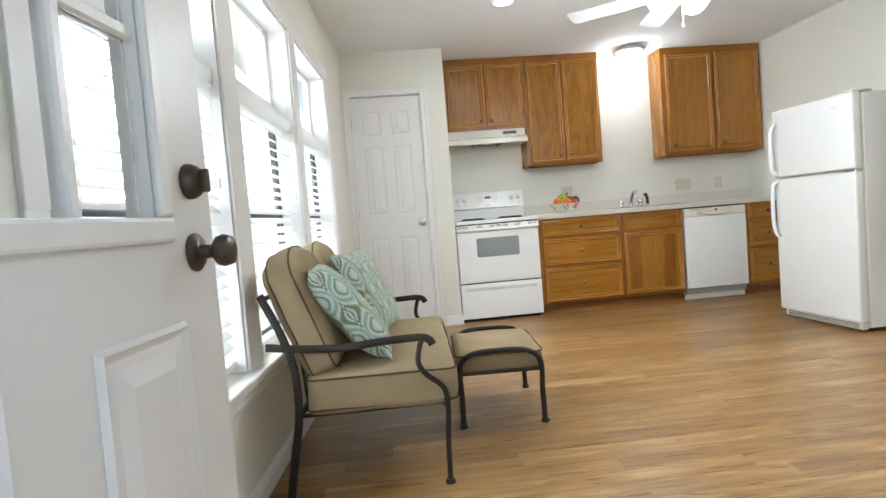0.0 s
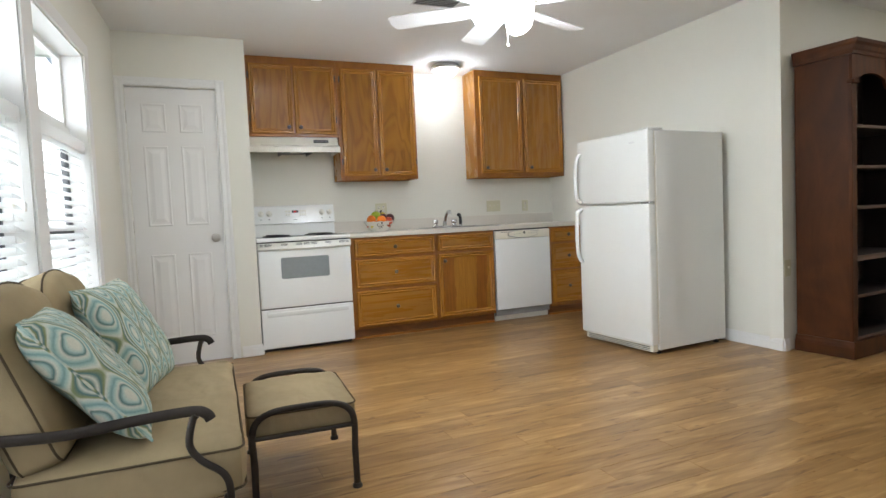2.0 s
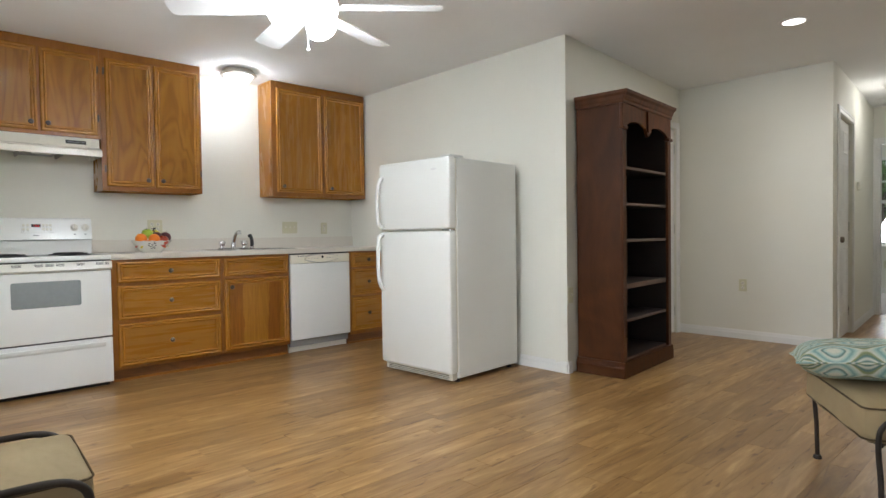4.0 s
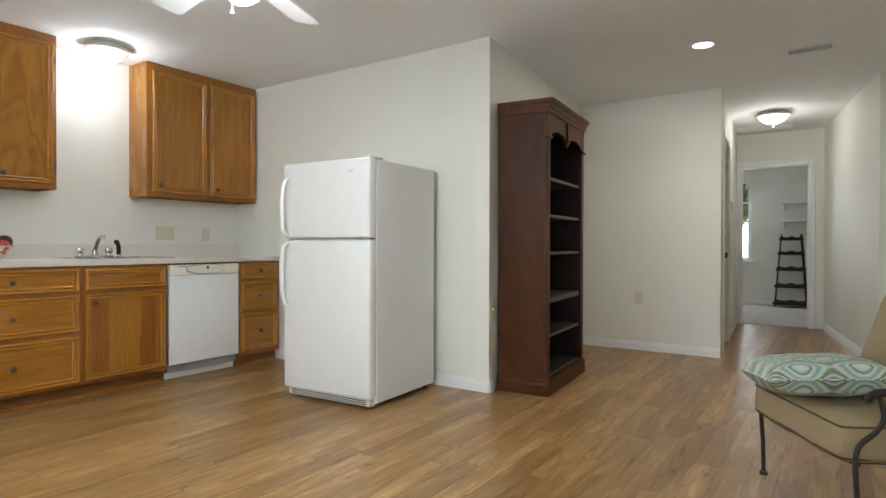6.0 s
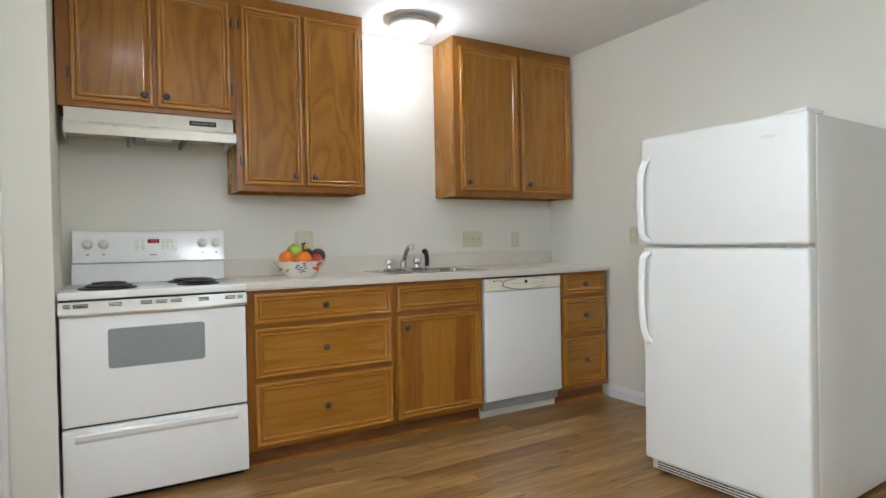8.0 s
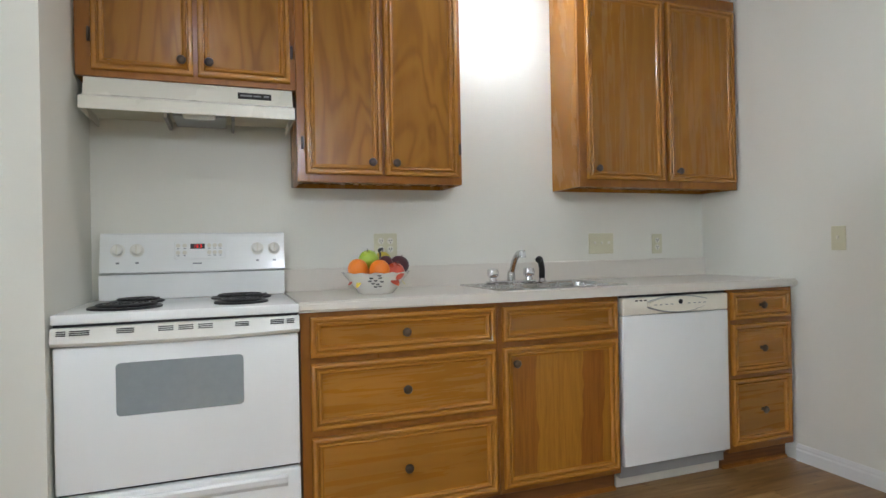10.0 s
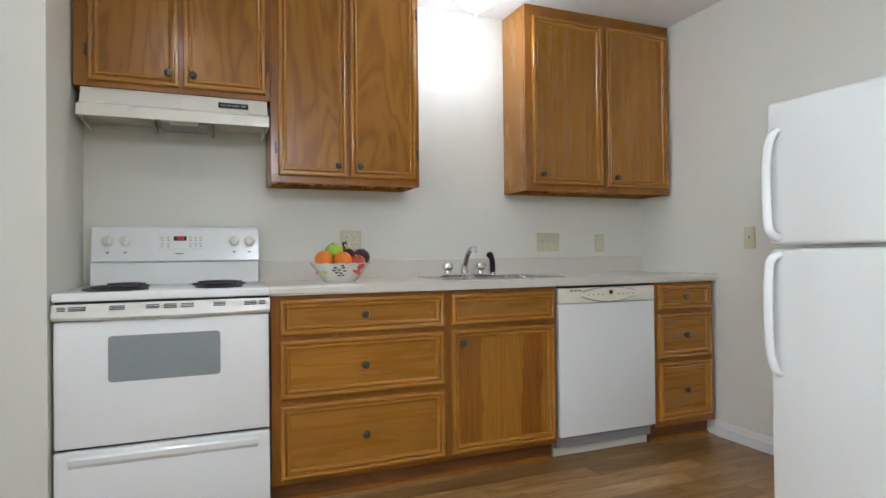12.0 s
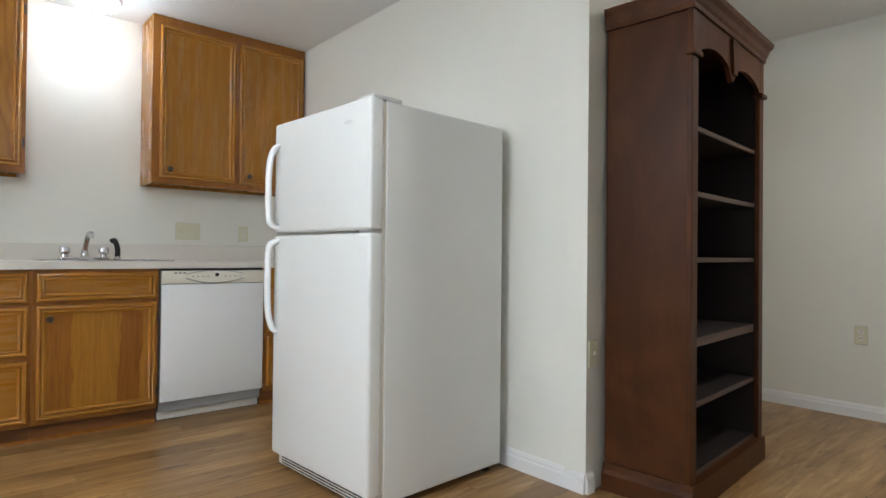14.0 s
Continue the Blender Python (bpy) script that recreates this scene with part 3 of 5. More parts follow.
BKW = pose(4.153, 3.55, 0, 0, 0, 5.46)
panel_door("door_2", 0.616, 2.07, pose(0.097, 5.635, 0), "white six-panel pantry door, closed", 0.553, 0.945)
casing("door_casing", 0.616, 2.07, pose(0.097, 5.612, 0))
panel_door("door_3", 0.83, 2.05, BKW @ pose(1.37, 0.02, 0), "white six-panel door behind the bookcase, closed", 0.07)
casing("door_casing", 0.83, 2.05, BKW @ pose(1.37, -0.002, 0))
HALL_L = pose(6.55, 2.438, 0, 0, 0, 4.53)
panel_door("door_4", 0.8, 2.05, HALL_L @ pose(0.12, 0.03, 0), "cream hall door, closed", 0.07, metal=PEWTER)
casing("door_casing", 0.8, 2.05, HALL_L @ pose(0.12, -0.002, 0))
HALL_END = pose(9.098, 2.588, 0, 0, 0, -90)
casing("door_casing", 0.756, 2.03, HALL_END)
panel_door("door_5", 0.74, 2.02, pose(9.22, 1.822, 0, 0, 0, -6), "white bedroom door, standing open", 0.68)
bm = B()
for x0, x1, z0, z1 in ((-0.002, 0.012, 0, 2.03), (0.744, 0.758, 0, 2.03), (0.012, 0.744, 2.018, 2.032)):
    box(bm, x0, x1, 0.0, 0.1, z0, z1)
part("door_jamb", bm, TRIM, None, "white door lining", m=HALL_END, kind="structure")

# windows in the west wall
for i, (a, b) in enumerate(WINDOWS):
    win = thing(f"window_{i + 1}", LW @ pose(0, a, 0), "tall double-hung window with a transom above", kind="structure")
    w = b - a
    bm = B()
    for y0, y1, z0, z1 in ((0, 0.03, SILL, BAR0), (w - 0.03, w, SILL, BAR0), (0.03, w - 0.03, SILL, SILL + 0.045), (0.03, w - 0.03, 1.019, 1.074), (0.03, w - 0.03, BAR0 - 0.03, BAR0)):
        box(bm, -0.14, -0.105, y0, y1, z0, z1, 0.003, 1)
    part("window_frame", bm, FRAMEDARK, win, "dark bronze sash frame")
    bm = B()
    for y0, y1, z0, z1 in ((0.008, 0.03, BAR1, HEAD), (w - 0.03, w - 0.008, BAR1, HEAD), (0.03, w - 0.03, HEAD - 0.035, HEAD - 0.008), (0.03, w - 0.03, BAR1, BAR1 + 0.03)):
        box(bm, -0.14, -0.105, y0, y1, z0, z1, 0.003, 1)
    part("transom_frame", bm, TRIM, win)
    part("transom_bar", box(B(), -0.145, -0.085, 0.0085, w - 0.0085, BAR0, BAR1, 0.004, 1), TRIM, win)
    for z0, z1, dx in ((SILL + 0.045, 1.019, 0.0), (1.074, BAR0 - 0.03, -0.008), (BAR1 + 0.03, HEAD - 0.035, 0.0)):
        p = part("pane", box(B(), -0.124 + dx, -0.12 + dx, 0.03, w - 0.03, z0, z1), PANE, win)
        p.visible_shadow = False
    bm = B()
    for y0, y1 in ((0.0, 0.008), (w - 0.008, w)):
        box(bm, -0.104, 0.0, y0, y1, SILL + 0.002, HEAD)
    box(bm, -0.104, 0.0, 0.008, w - 0.008, HEAD - 0.008, HEAD)
    part("window_lining", bm, TRIM, win)
stool = thing("window_sill", LW, "long white window sill with an apron", kind="structure")
part("sill_board", box(B(), -0.1, 0.055, 1.40, 4.74, SILL - 0.028, SILL - 0.001, 0.008, 3), TRIM, stool)
bm = B()
prism(bm, [(0.0, 0.375), (0.012, 0.38), (0.02, 0.4), (0.012, 0.42), (0.02, 0.451), (0.0, 0.451)], 1.44, 4.70, "y")
part("apron", bm, TRIM, stool)
trimw = thing("trim", LW, "white flat trim boards between the windows", kind="structure")
for y0, y1 in ((1.41, 1.498), (2.462, 2.618), (3.572, 3.708), (4.632, 4.72)):
    part("mullion_board", box(B(), 0.0, 0.012, y0, y1, SILL, HEAD + 0.07, 0.002, 1), TRIM, trimw)
part("head_board", box(B(), 0.0, 0.014, 1.41, 4.72, HEAD + 0.0005, HEAD + 0.075, 0.003, 1), TRIM, trimw)

# blinds hang in the lower openings
SLAT_PITCH, TILT_SLAT = 0.043, 38
for i, (a, b) in enumerate(WINDOWS):
    w = b - a - 0.03
    blind = thing("window_blind", LW @ pose(-0.05, a + 0.015, 0.034), "white faux-wood venetian blind, slats half open", "blind", "window blinds")
    part("headrail", box(B(), -0.03, 0.034, 0, w, 1.435, 1.499, 0.004, 2), BLIND, blind)
    count = int((1.42 - 0.5) / SLAT_PITCH)
    bm = B()
    prof = [(-0.025, 0.0), (-0.012, 0.003), (0.0, 0.004), (0.012, 0.003), (0.025, 0.0), (0.012, 0.0005), (0.0, 0.0015), (-0.012, 0.0005)]
    prism(bm, prof, 0.004, w - 0.004, "y")
    slat0 = part("slat", bm, BLIND, blind, m=pose(0, 0, 1.41, 0, TILT_SLAT, 0))
    for k in range(1, count):
        s = new("slat", slat0.data)
        s.parent = blind
        s.matrix_basis = pose(0, 0, 1.41 - k * SLAT_PITCH, 0, TILT_SLAT + 1.5 * math.sin(k * 2.3 + i), 0)
    part("bottom_rail", box(B(), -0.024, 0.024, 0.002, w - 0.002, 0.47, 0.492, 0.004, 2), BLIND, blind)
    for y in (0.12, w - 0.12):
        part("ladder_cord", tube(B(), [(0.021, y, 0.48), (0.021, y, 1.44)], 0.0015, 5), CORD, blind)
    bm = B()
    tube(bm, [(0.04, w - 0.06, 1.45), (0.042, w - 0.06, 1.12)], 0.0013, 5)
    lathe(bm, [(0, 0), (0.006, 0.004), (0.007, 0.03), (0.003, 0.04), (0, 0.04)], pose(0.042, w - 0.06, 1.085), 10)
    part("pull_cord", bm, CORD, blind)

# bedroom window and what stands outside it
win = thing("window_4", pose(12.0, 2.78, 0), "white bedroom window with trees outside", kind="structure")
bm = B()
for y0, y1, z0, z1 in ((0, 0.05, 0.76, 2.15), (0.7, 0.75, 0.76, 2.15), (0.05, 0.7, 0.76, 0.81), (0.05, 0.7, 2.1, 2.15), (0.05, 0.7, 1.42, 1.47), (0.05, 0.7, 1.75, 1.78)):
    box(bm, 0.02, 0.07, y0, y1, z0, z1, 0.003, 1)
part("window_frame", bm, TRIM, win)
pn = part("pane", box(B(), 0.04, 0.045, 0.05, 0.7, 0.81, 2.1), PANE, win)
pn.visible_shadow = False
part("sill_board", box(B(), -0.05, 0.06, -0.03, 0.78, 0.735, 0.758, 0.005, 2), TRIM, win)


def leafy_tree(m, h, seed):
    rnd = random.Random(seed)
    ob = thing("tree", m, "leafy green broadleaf tree outside the bedroom", "tree", "trees outside")
    bm = B()
    pts = [Vector((0.05 * math.sin(k), 0.04 * math.cos(2 * k), h * 0.55 * k / 5)) for k in range(6)]
    for k in range(5):
        tube(bm, [pts[k], pts[k + 1]], 0.16 - 0.02 * k, 8)
    tips = []
    for k in range(7):
        a = k * 0.9 + rnd.random()
        s = pts[3 + k % 3]
        e = s + Vector((math.cos(a) * h * 0.22, math.sin(a) * h * 0.22, h * (0.12 + 0.1 * rnd.random())))
        tube(bm, [s, (s + e) / 2 + Vector((0, 0, 0.1)), e], 0.045, 6)
        tips.append(e)
    part("trunk", bm, BARK, ob, smooth=True)
    vs, fs = [], []
    for _ in range(2600):
        c = rnd.choice(tips) + Vector((rnd.gauss(0, 1), rnd.gauss(0, 1), rnd.gauss(0, 0.8))) * h * 0.11
        q = Euler((rnd.random() * 6, rnd.random() * 6, rnd.random() * 6)).to_matrix()
        s = 0.07 + 0.06 * rnd.random()
        base = len(vs)
        vs += [tuple(c + q @ Vector(o) * s) for o in ((-1, 0, 0), (0, -0.45, 0.1), (1, 0, 0), (0, 0.45, 0.1))]
        fs.append((base, base + 1, base + 2, base + 3))
    me = bpy.data.meshes.new("crown")
    me.from_pydata(vs, [], fs)
    me.materials.append(LEAVES)
    crown = new("crown", me)
    crown.parent = ob


leafy_tree(pose(19, 4.3, -0.12), 4.6, 4)
leafy_tree(pose(22, 6.0, -0.12), 5.6, 9)
leafy_tree(pose(17.5, 6.2, -0.12), 4.0, 12)

# entry door leaf, swung open against the window wall
entry = thing("door_1", pose(-0.073, 0.682, 0, 0, 0, 82), "white nine-lite entry door, standing open", kind="structure")
bm = B()
LX0, LX1, LZ0, LZ1, DW, DH = 0.17, 0.672, 0.998, 1.815, 0.86, 2.04
box(bm, 0, LX0, 0, 0.044, 0.012, DH), box(bm, LX1, DW, 0, 0.044, 0.012, DH)
box(bm, LX0, LX1, 0, 0.044, 0.012, LZ0), box(bm, LX0, LX1, 0, 0.044, LZ1, DH)
for x0, x1 in ((0.13, 0.36), (0.5, 0.73)):
    stepped(bm, x0, x1, 0.22, 0.832, 0, [(0, 0.0005), (0.008, 0.009), (0.02, 0.002), (0.034, 0.002), (0.062, 0.01)])
part("leaf", bm, DOORPAINT, entry)
bm = B()
for x0, x1, z0, z1 in ((LX0 - 0.034, LX1 + 0.034, LZ0 - 0.038, LZ0), (LX0 - 0.034, LX1 + 0.034, LZ1, LZ1 + 0.038), (LX0 - 0.034, LX0, LZ0, LZ1), (LX1, LX1 + 0.034, LZ0, LZ1)):
    box(bm, x0, x1, -0.016, -0.0005, z0, z1, 0.006, 2)
part("lite_frame", bm, TRIM, entry, "raised white glazing frame")
cw, rh = (LX1 - LX0) / 3, (LZ1 - LZ0) / 3
bm = B()
for k in (1, 2):
    box(bm, LX0 + k * cw - 0.011, LX0 + k * cw + 0.011, 0.002, 0.03, LZ0, LZ1, 0.004, 1)
for k in (1, 2):
    box(bm, LX0, LX1, 0.003, 0.029, LZ0 + k * rh - 0.011, LZ0 + k * rh + 0.011, 0.004, 1)
part("muntin_grid", bm, TRIM, entry)
for i in range(3):
    for k in range(3):
        p = part("pane", box(B(), LX0 + i * cw + 0.011, LX0 + (i + 1) * cw - 0.011, 0.014, 0.018, LZ0 + k * rh + 0.011, LZ0 + (k + 1) * rh - 0.011), PANE, entry)
        p.visible_shadow = False
door_knob(entry, DW - 0.072, 0.939, metal=PEWTER)
bm = B()
lathe(bm, [(0, 0), (0.03, 0), (0.03, 0.007), (0.025, 0.018), (0.018, 0.023), (0, 0.023)], pose(DW - 0.072, 0, 1.059, 90), 28)
box(bm, DW - 0.077, DW - 0.067, -0.038, -0.021, 1.039, 1.079, 0.004, 2)
part("deadbolt", bm, PEWTER, entry, "dark pewter deadbolt with a thumb turn", True)
for z in (0.2, 1.0, 1.82):
    part("hinge", tube(B(), [(0.0, -0.006, z - 0.05), (0.0, -0.006, z + 0.05)], 0.007), PEWTER, entry)

# ---- kitchen ----
FRONT, BACK = 5.69, 6.283
EDGE = [(0, 0), (0, 0.015), (0.002, 0.0195), (0.006, 0.0225), (0.011, 0.0235), (0.016, 0.0215), (0.019, 0.0165), (0.0205, 0.0105), (0.023, 0.0105), (0.0255, 0.0165), (0.029, 0.0185), (0.033, 0.0175), (0.037, 0.012), (0.04, 0.0052), (0.044, 0.0048), (0.044, 0.002)]


def knob(parent, x, z, y=-0.012):
    bm = lathe(B(), [(0, 0), (0.009, 0), (0.0065, 0.006), (0.006, 0.012), (0.012, 0.016), (0.0172, 0.02), (0.0172, 0.024), (0.0135, 0.029), (0.006, 0.031), (0, 0.031)], pose(x, y, z, 90), 20)
    return part("knob", bm, PEWTER, parent, "dark pewter knob", True)


def front(parent, name, x0, x1, z0, z1, grain, knob_at=None):
    bm = box(B(), x0 + 0.038, x1 - 0.038, -0.0045, -0.0005, z0 + 0.038, z1 - 0.038)
    ob = part(name, bm, grain, parent)
    part("moulding", stepped(B(), x0, x1, z0, z1, 0, EDGE, False), OAK_TRIM, ob, smooth=True)
    if knob_at:
        knob(ob, *knob_at, y=-0.008)
    return ob


def carcass(x0, x1, z0, z1, depth, parent, foot=0.0):
    """Box with a face frame; foot is the height of the recessed plinth."""
    w = x1 - x0
    bm = box(B(), 0, w, 0.0, depth, z0, z1, 0.0015, 1)
    part("body", bm, OAK_FRAME, parent)
    if foot:
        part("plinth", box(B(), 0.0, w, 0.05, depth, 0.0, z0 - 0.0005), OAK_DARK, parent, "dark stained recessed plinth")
        part("shoe_moulding", prism(B(), [(0.036, 0.0), (0.0495, 0.0), (0.0495, 0.017), (0.044, 0.015), (0.038, 0.009)], 0.0, w, "x"), OAK_FRAME, parent, "stained oak quarter round at the floor")


def base_unit(x0, x1, label):
    ob = thing("base_cabinet", pose(x0, FRONT, 0), label, "cabinet", "base cabinets")
    carcass(x0, x1, 0.09, 0.88, BACK - FRONT, ob, 0.09)
    return ob


u = base_unit(1.707, 2.496, "honey oak base cabinet with three wide drawers")
for z0, z1 in ((0.712, 0.862), (0.446, 0.69), (0.112, 0.42)):
    front(u, "drawer_front", 0.034, 0.772, z0, z1, OAK_H, (0.395, (z0 + z1) / 2))
u = base_unit(2.4965, 3.088, "honey oak sink cabinet with one door")
front(u, "drawer_front", 0.018, 0.578, 0.715, 0.86, OAK_H)
front(u, "door", 0.018, 0.578, 0.115, 0.692, OAK_STREAK, (0.073, 0.625))
for z in (0.19, 0.6):
    part("hinge", box(B(), 0.5785, 0.587, -0.012, -0.0005, z - 0.025, z + 0.025, 0.002, 1), PEWTER, u)
u = base_unit(3.713, 4.138, "narrow honey oak base cabinet with three drawers")
for z0, z1 in ((0.73, 0.865), (0.464, 0.71), (0.125, 0.445)):
    front(u, "drawer_front", 0.02, 0.4, z0, z1, OAK_H, (0.21, (z0 + z1) / 2))

# worktop with a drop-in sink
top = thing("worktop", pose(0, 0, 0.88), "pale beige laminate worktop with an upstand", "worktop")
SX0, SX1, SY0, SY1 = 2.53, 3.19, 5.735, 6.2
bm = B()
xs, ys = (1.702, SX0 + 0.03, SX1 - 0.03, 4.15), (5.66, SY0 + 0.03, SY1 - 0.09, 6.262)
g = {(i, k, z): bm.verts.new((x, y, z)) for i, x in enumerate(xs) for k, y in enumerate(ys) for z in (0.0, 0.04)}
for i in range(3):
    for k in range(3):
        if (i, k) == (1, 1):
            continue
        for z in (0.0, 0.04):
            bm.faces.new([g[q] for q in ((i, k, z), (i + 1, k, z), (i + 1, k + 1, z), (i, k + 1, z))])
for (a, b) in [((i, k), (i + 1, k)) for k in (0, 3) for i in range(3)] + [((i, k), (i, k + 1)) for i in (0, 3) for k in range(3)] + [((1, 1), (2, 1)), ((1, 2), (2, 2)), ((1, 1), (1, 2)), ((2, 1), (2, 2))]:
    bm.faces.new((g[(*a, 0.0)], g[(*b, 0.0)], g[(*b, 0.04)], g[(*a, 0.04)]))
lip = [e for e in bm.edges if all(abs(v.co.y - 5.66) < 1e-5 for v in e.verts) and abs(e.verts[0].co.z - e.verts[1].co.z) < 1e-5]
bmesh.ops.bevel(bm, geom=lip, offset=0.011, segments=3, affect="EDGES")
part("slab", bm, LAMINATE, top)
part("upstand", box(B(), 1.702, 4.152, 6.2625, 6.284, 0.0, 0.142, 0.004, 2), LAMINATE, top)

sink = thing("kitchen_sink", pose(SX0, SY0, 0.92), "brushed steel drop-in sink", "sink")
w, d = SX1 - SX0, SY1 - SY0
bm = B()
loops = []
for inset_x, y0, y1, z in ((0, 0, d, 0.0005), (0.002, 0.002, d - 0.002, 0.006), (0.03, 0.03, d - 0.1, 0.006), (0.036, 0.036, d - 0.106, 0.001), (0.05, 0.05, d - 0.12, -0.15), (0.08, 0.08, d - 0.15, -0.165)):
    pts = []
    x0, x1 = inset_x, w - inset_x
    r = 0.02 + inset_x * 0.5
    for cx, cy, a0 in ((x1 - r, y1 - r, 0), (x0 + r, y1 - r, 90), (x0 + r, y0 + r, 180), (x1 - r, y0 + r, 270)):
        for k in range(5):
            an = radians(a0 + 22.5 * k)
            pts.append(bm.verts.new((cx + r * math.cos(an), cy + r * math.sin(an), z)))
    loops.append(pts)
for a, b in zip(loops, loops[1:]):
    for k in range(20):
        bm.faces.new((a[k], a[(k + 1) % 20], b[(k + 1) % 20], b[k]))
bm.faces.new(loops[-1])
part("basin", bm, STEEL, sink, smooth=True)
part("drain", lathe(B(), [(0, 0), (0.04, 0), (0.04, 0.003), (0.03, 0.001), (0, 0.001)], pose(w / 2, (d - 0.07) / 2, -0.1645)), CHROME, sink, smooth=True)
tap = thing("faucet", pose(2.795, 6.15, 0.926), "chrome kitchen faucet with two lever handles", "faucet")
part("deck_plate", box(B(), -0.13, 0.13, -0.025, 0.025, 0, 0.012, 0.005, 2), CHROME, tap, smooth=True)
bm = lathe(B(), [(0, 0.012), (0.021, 0.012), (0.019, 0.05), (0.013, 0.062), (0, 0.062)], None, 20)
tube(bm, curve_points([(0, 0, 0.04), (0.003, -0.01, 0.07), (0.006, -0.028, 0.11), (0.009, -0.06, 0.142), (0.012, -0.092, 0.15)]), 0.014, 12)
lathe(bm, [(0, 0), (0.017, 0), (0.017, 0.03), (0.013, 0.036), (0, 0.036)], pose(0.013, -0.098, 0.126), 16)
part("spout", bm, STEEL, tap, smooth=True)
for x in (-0.1, 0.1):
    bm = lathe(B(), [(0, 0.012), (0.02, 0.012), (0.018, 0.028), (0.027, 0.034), (0.03, 0.052), (0.026, 0.07), (0.01, 0.075), (0, 0.075)], pose(x, 0, 0), 12)
    part("tap_handle", bm, CHROME, tap, smooth=True)
spray = thing("sink_sprayer", pose(2.97, 6.15, 0.926), "black side sprayer in a chrome collar", "sprayer")
part("collar", lathe(B(), [(0, 0), (0.022, 0), (0.02, 0.01), (0.013, 0.02), (0, 0.02)]), CHROME, spray, smooth=True)
part("spray_head", tube(B(), curve_points([(0, 0, 0.018), (0, -0.002, 0.06), (-0.008, -0.008, 0.09), (-0.022, -0.02, 0.115), (-0.038, -0.03, 0.11)]), 0.0155, 10), BLACK, spray, smooth=True)


def upper_unit(x0, x1, z0, doors, label, zd0, zd1=2.388, hinges=(), grain=OAK_FIGURED):
    ob = thing("wall_cabinet", pose(x0, 6.022, z0), label, "cabinet", "wall cabinets")
    w = x1 - x0
    bm = box(B(), 0, w, 0, 0.018, 0.0, CEIL - 0.003 - z0, 0.0015, 1)
    part("face_frame", bm, OAK_FRAME, ob)
    h = CEIL - 0.003 - z0
    for x in (0, w - 0.016):
        part("side_panel", box(B(), x, x + 0.016, 0.0185, 0.261, 0, h), OAK, ob)
    part("bottom_panel", box(B(), 0.0165, w - 0.0165, 0.0185, 0.249, 0.018, 0.034), OAK, ob)
    part("back_panel", box(B(), 0.0165, w - 0.0165, 0.25, 0.261, 0.0, h), OAK, ob)
    for a, b, kx in doors:
        front(ob, "door", a - x0, b - x0, zd0 - z0, zd1 - z0, grain, (kx - x0, zd0 - z0 + 0.055))
    for x in hinges:
        for z in (zd0 + 0.13, zd1 - 0.1):
            part("hinge", box(B(), x - x0 - 0.005, x - x0 + 0.005, -0.014, -0.0005, z - z0 - 0.026, z - z0 + 0.026, 0.002, 1), PEWTER, ob)
    return ob


upper_unit(0.945, 1.744, 1.775, ((1.0, 1.352, 1.31), (1.368, 1.722, 1.41)), "short honey oak wall cabinet above the hood", 1.8, hinges=(0.992, 1.73))
upper_unit(1.745, 2.487, 1.395, ((1.778, 2.108, 2.062), (2.122, 2.468, 2.17)), "tall honey oak wall cabinet with two doors", 1.428, hinges=(1.768, 2.477))
upper_unit(3.122, 4.15, 1.4, ((3.165, 3.64, 3.225), (3.668, 4.132, 3.735)), "honey oak wall cabinet by the corner", 1.437, grain=OAK)

hood = thing("range_hood", pose(0.97, 5.935, 1.774), "ivory enamel range hood with vent", "range hood")
w = 0.76
bm = B()
t = 0.006
prism(bm, [(0.095, -0.0005), (0.346, -0.0005), (0.346, -0.007), (0.1, -0.007)], 0, w, "x")
prism(bm, [(0.095, -0.0005), (0.075, -0.07), (0.0, -0.095), (0.0, -0.14), (0.008, -0.14), (0.008, -0.1), (0.08, -0.076), (0.101, -0.007)], 0.0, w, "x")
for x0 in (0.0, w - t):
    prism(bm, [(0.095, -0.003), (0.076, -0.072), (0.004, -0.097), (0.004, -0.14), (0.346, -0.14), (0.346, -0.003)], x0, x0 + t, "x")
part("shell", bm, HOODMETAL, hood)
part("filter_plate", box(B(), t, w - t, 0.085, 0.344, -0.105, -0.085), HOODIN, hood, "tan inner plate")
bm = box(B(), 0.3, 0.5, 0.12, 0.34, -0.125, -0.1055, 0.003, 1)
for x in (0.27, 0.52):
    box(bm, x, x + 0.012, 0.1, 0.36, -0.139, -0.1055)
part("filter", bm, GASKET, hood)
part("lamp_cover", box(B(), 0.34, 0.46, 0.03, 0.11, -0.139, -0.09, 0.008, 2), BISQUE, hood)
bm = box(B(), 0, 0.13, -0.004, 0, 0, 0.026)
part("switch_panel", bm, BLACK, hood, m=pose(0.545, 0.081, -0.05, -16))
bm = box(B(), 0.01, 0.055, -0.008, -0.004, 0.009, 0.014)
box(bm, 0.06, 0.09, -0.008, -0.004, 0.009, 0.014), box(bm, 0.1, 0.12, -0.006, -0.004, 0.009, 0.017)
part("slide_switch", bm, GREYINK, hood, m=pose(0.545, 0.081, -0.05, -16))

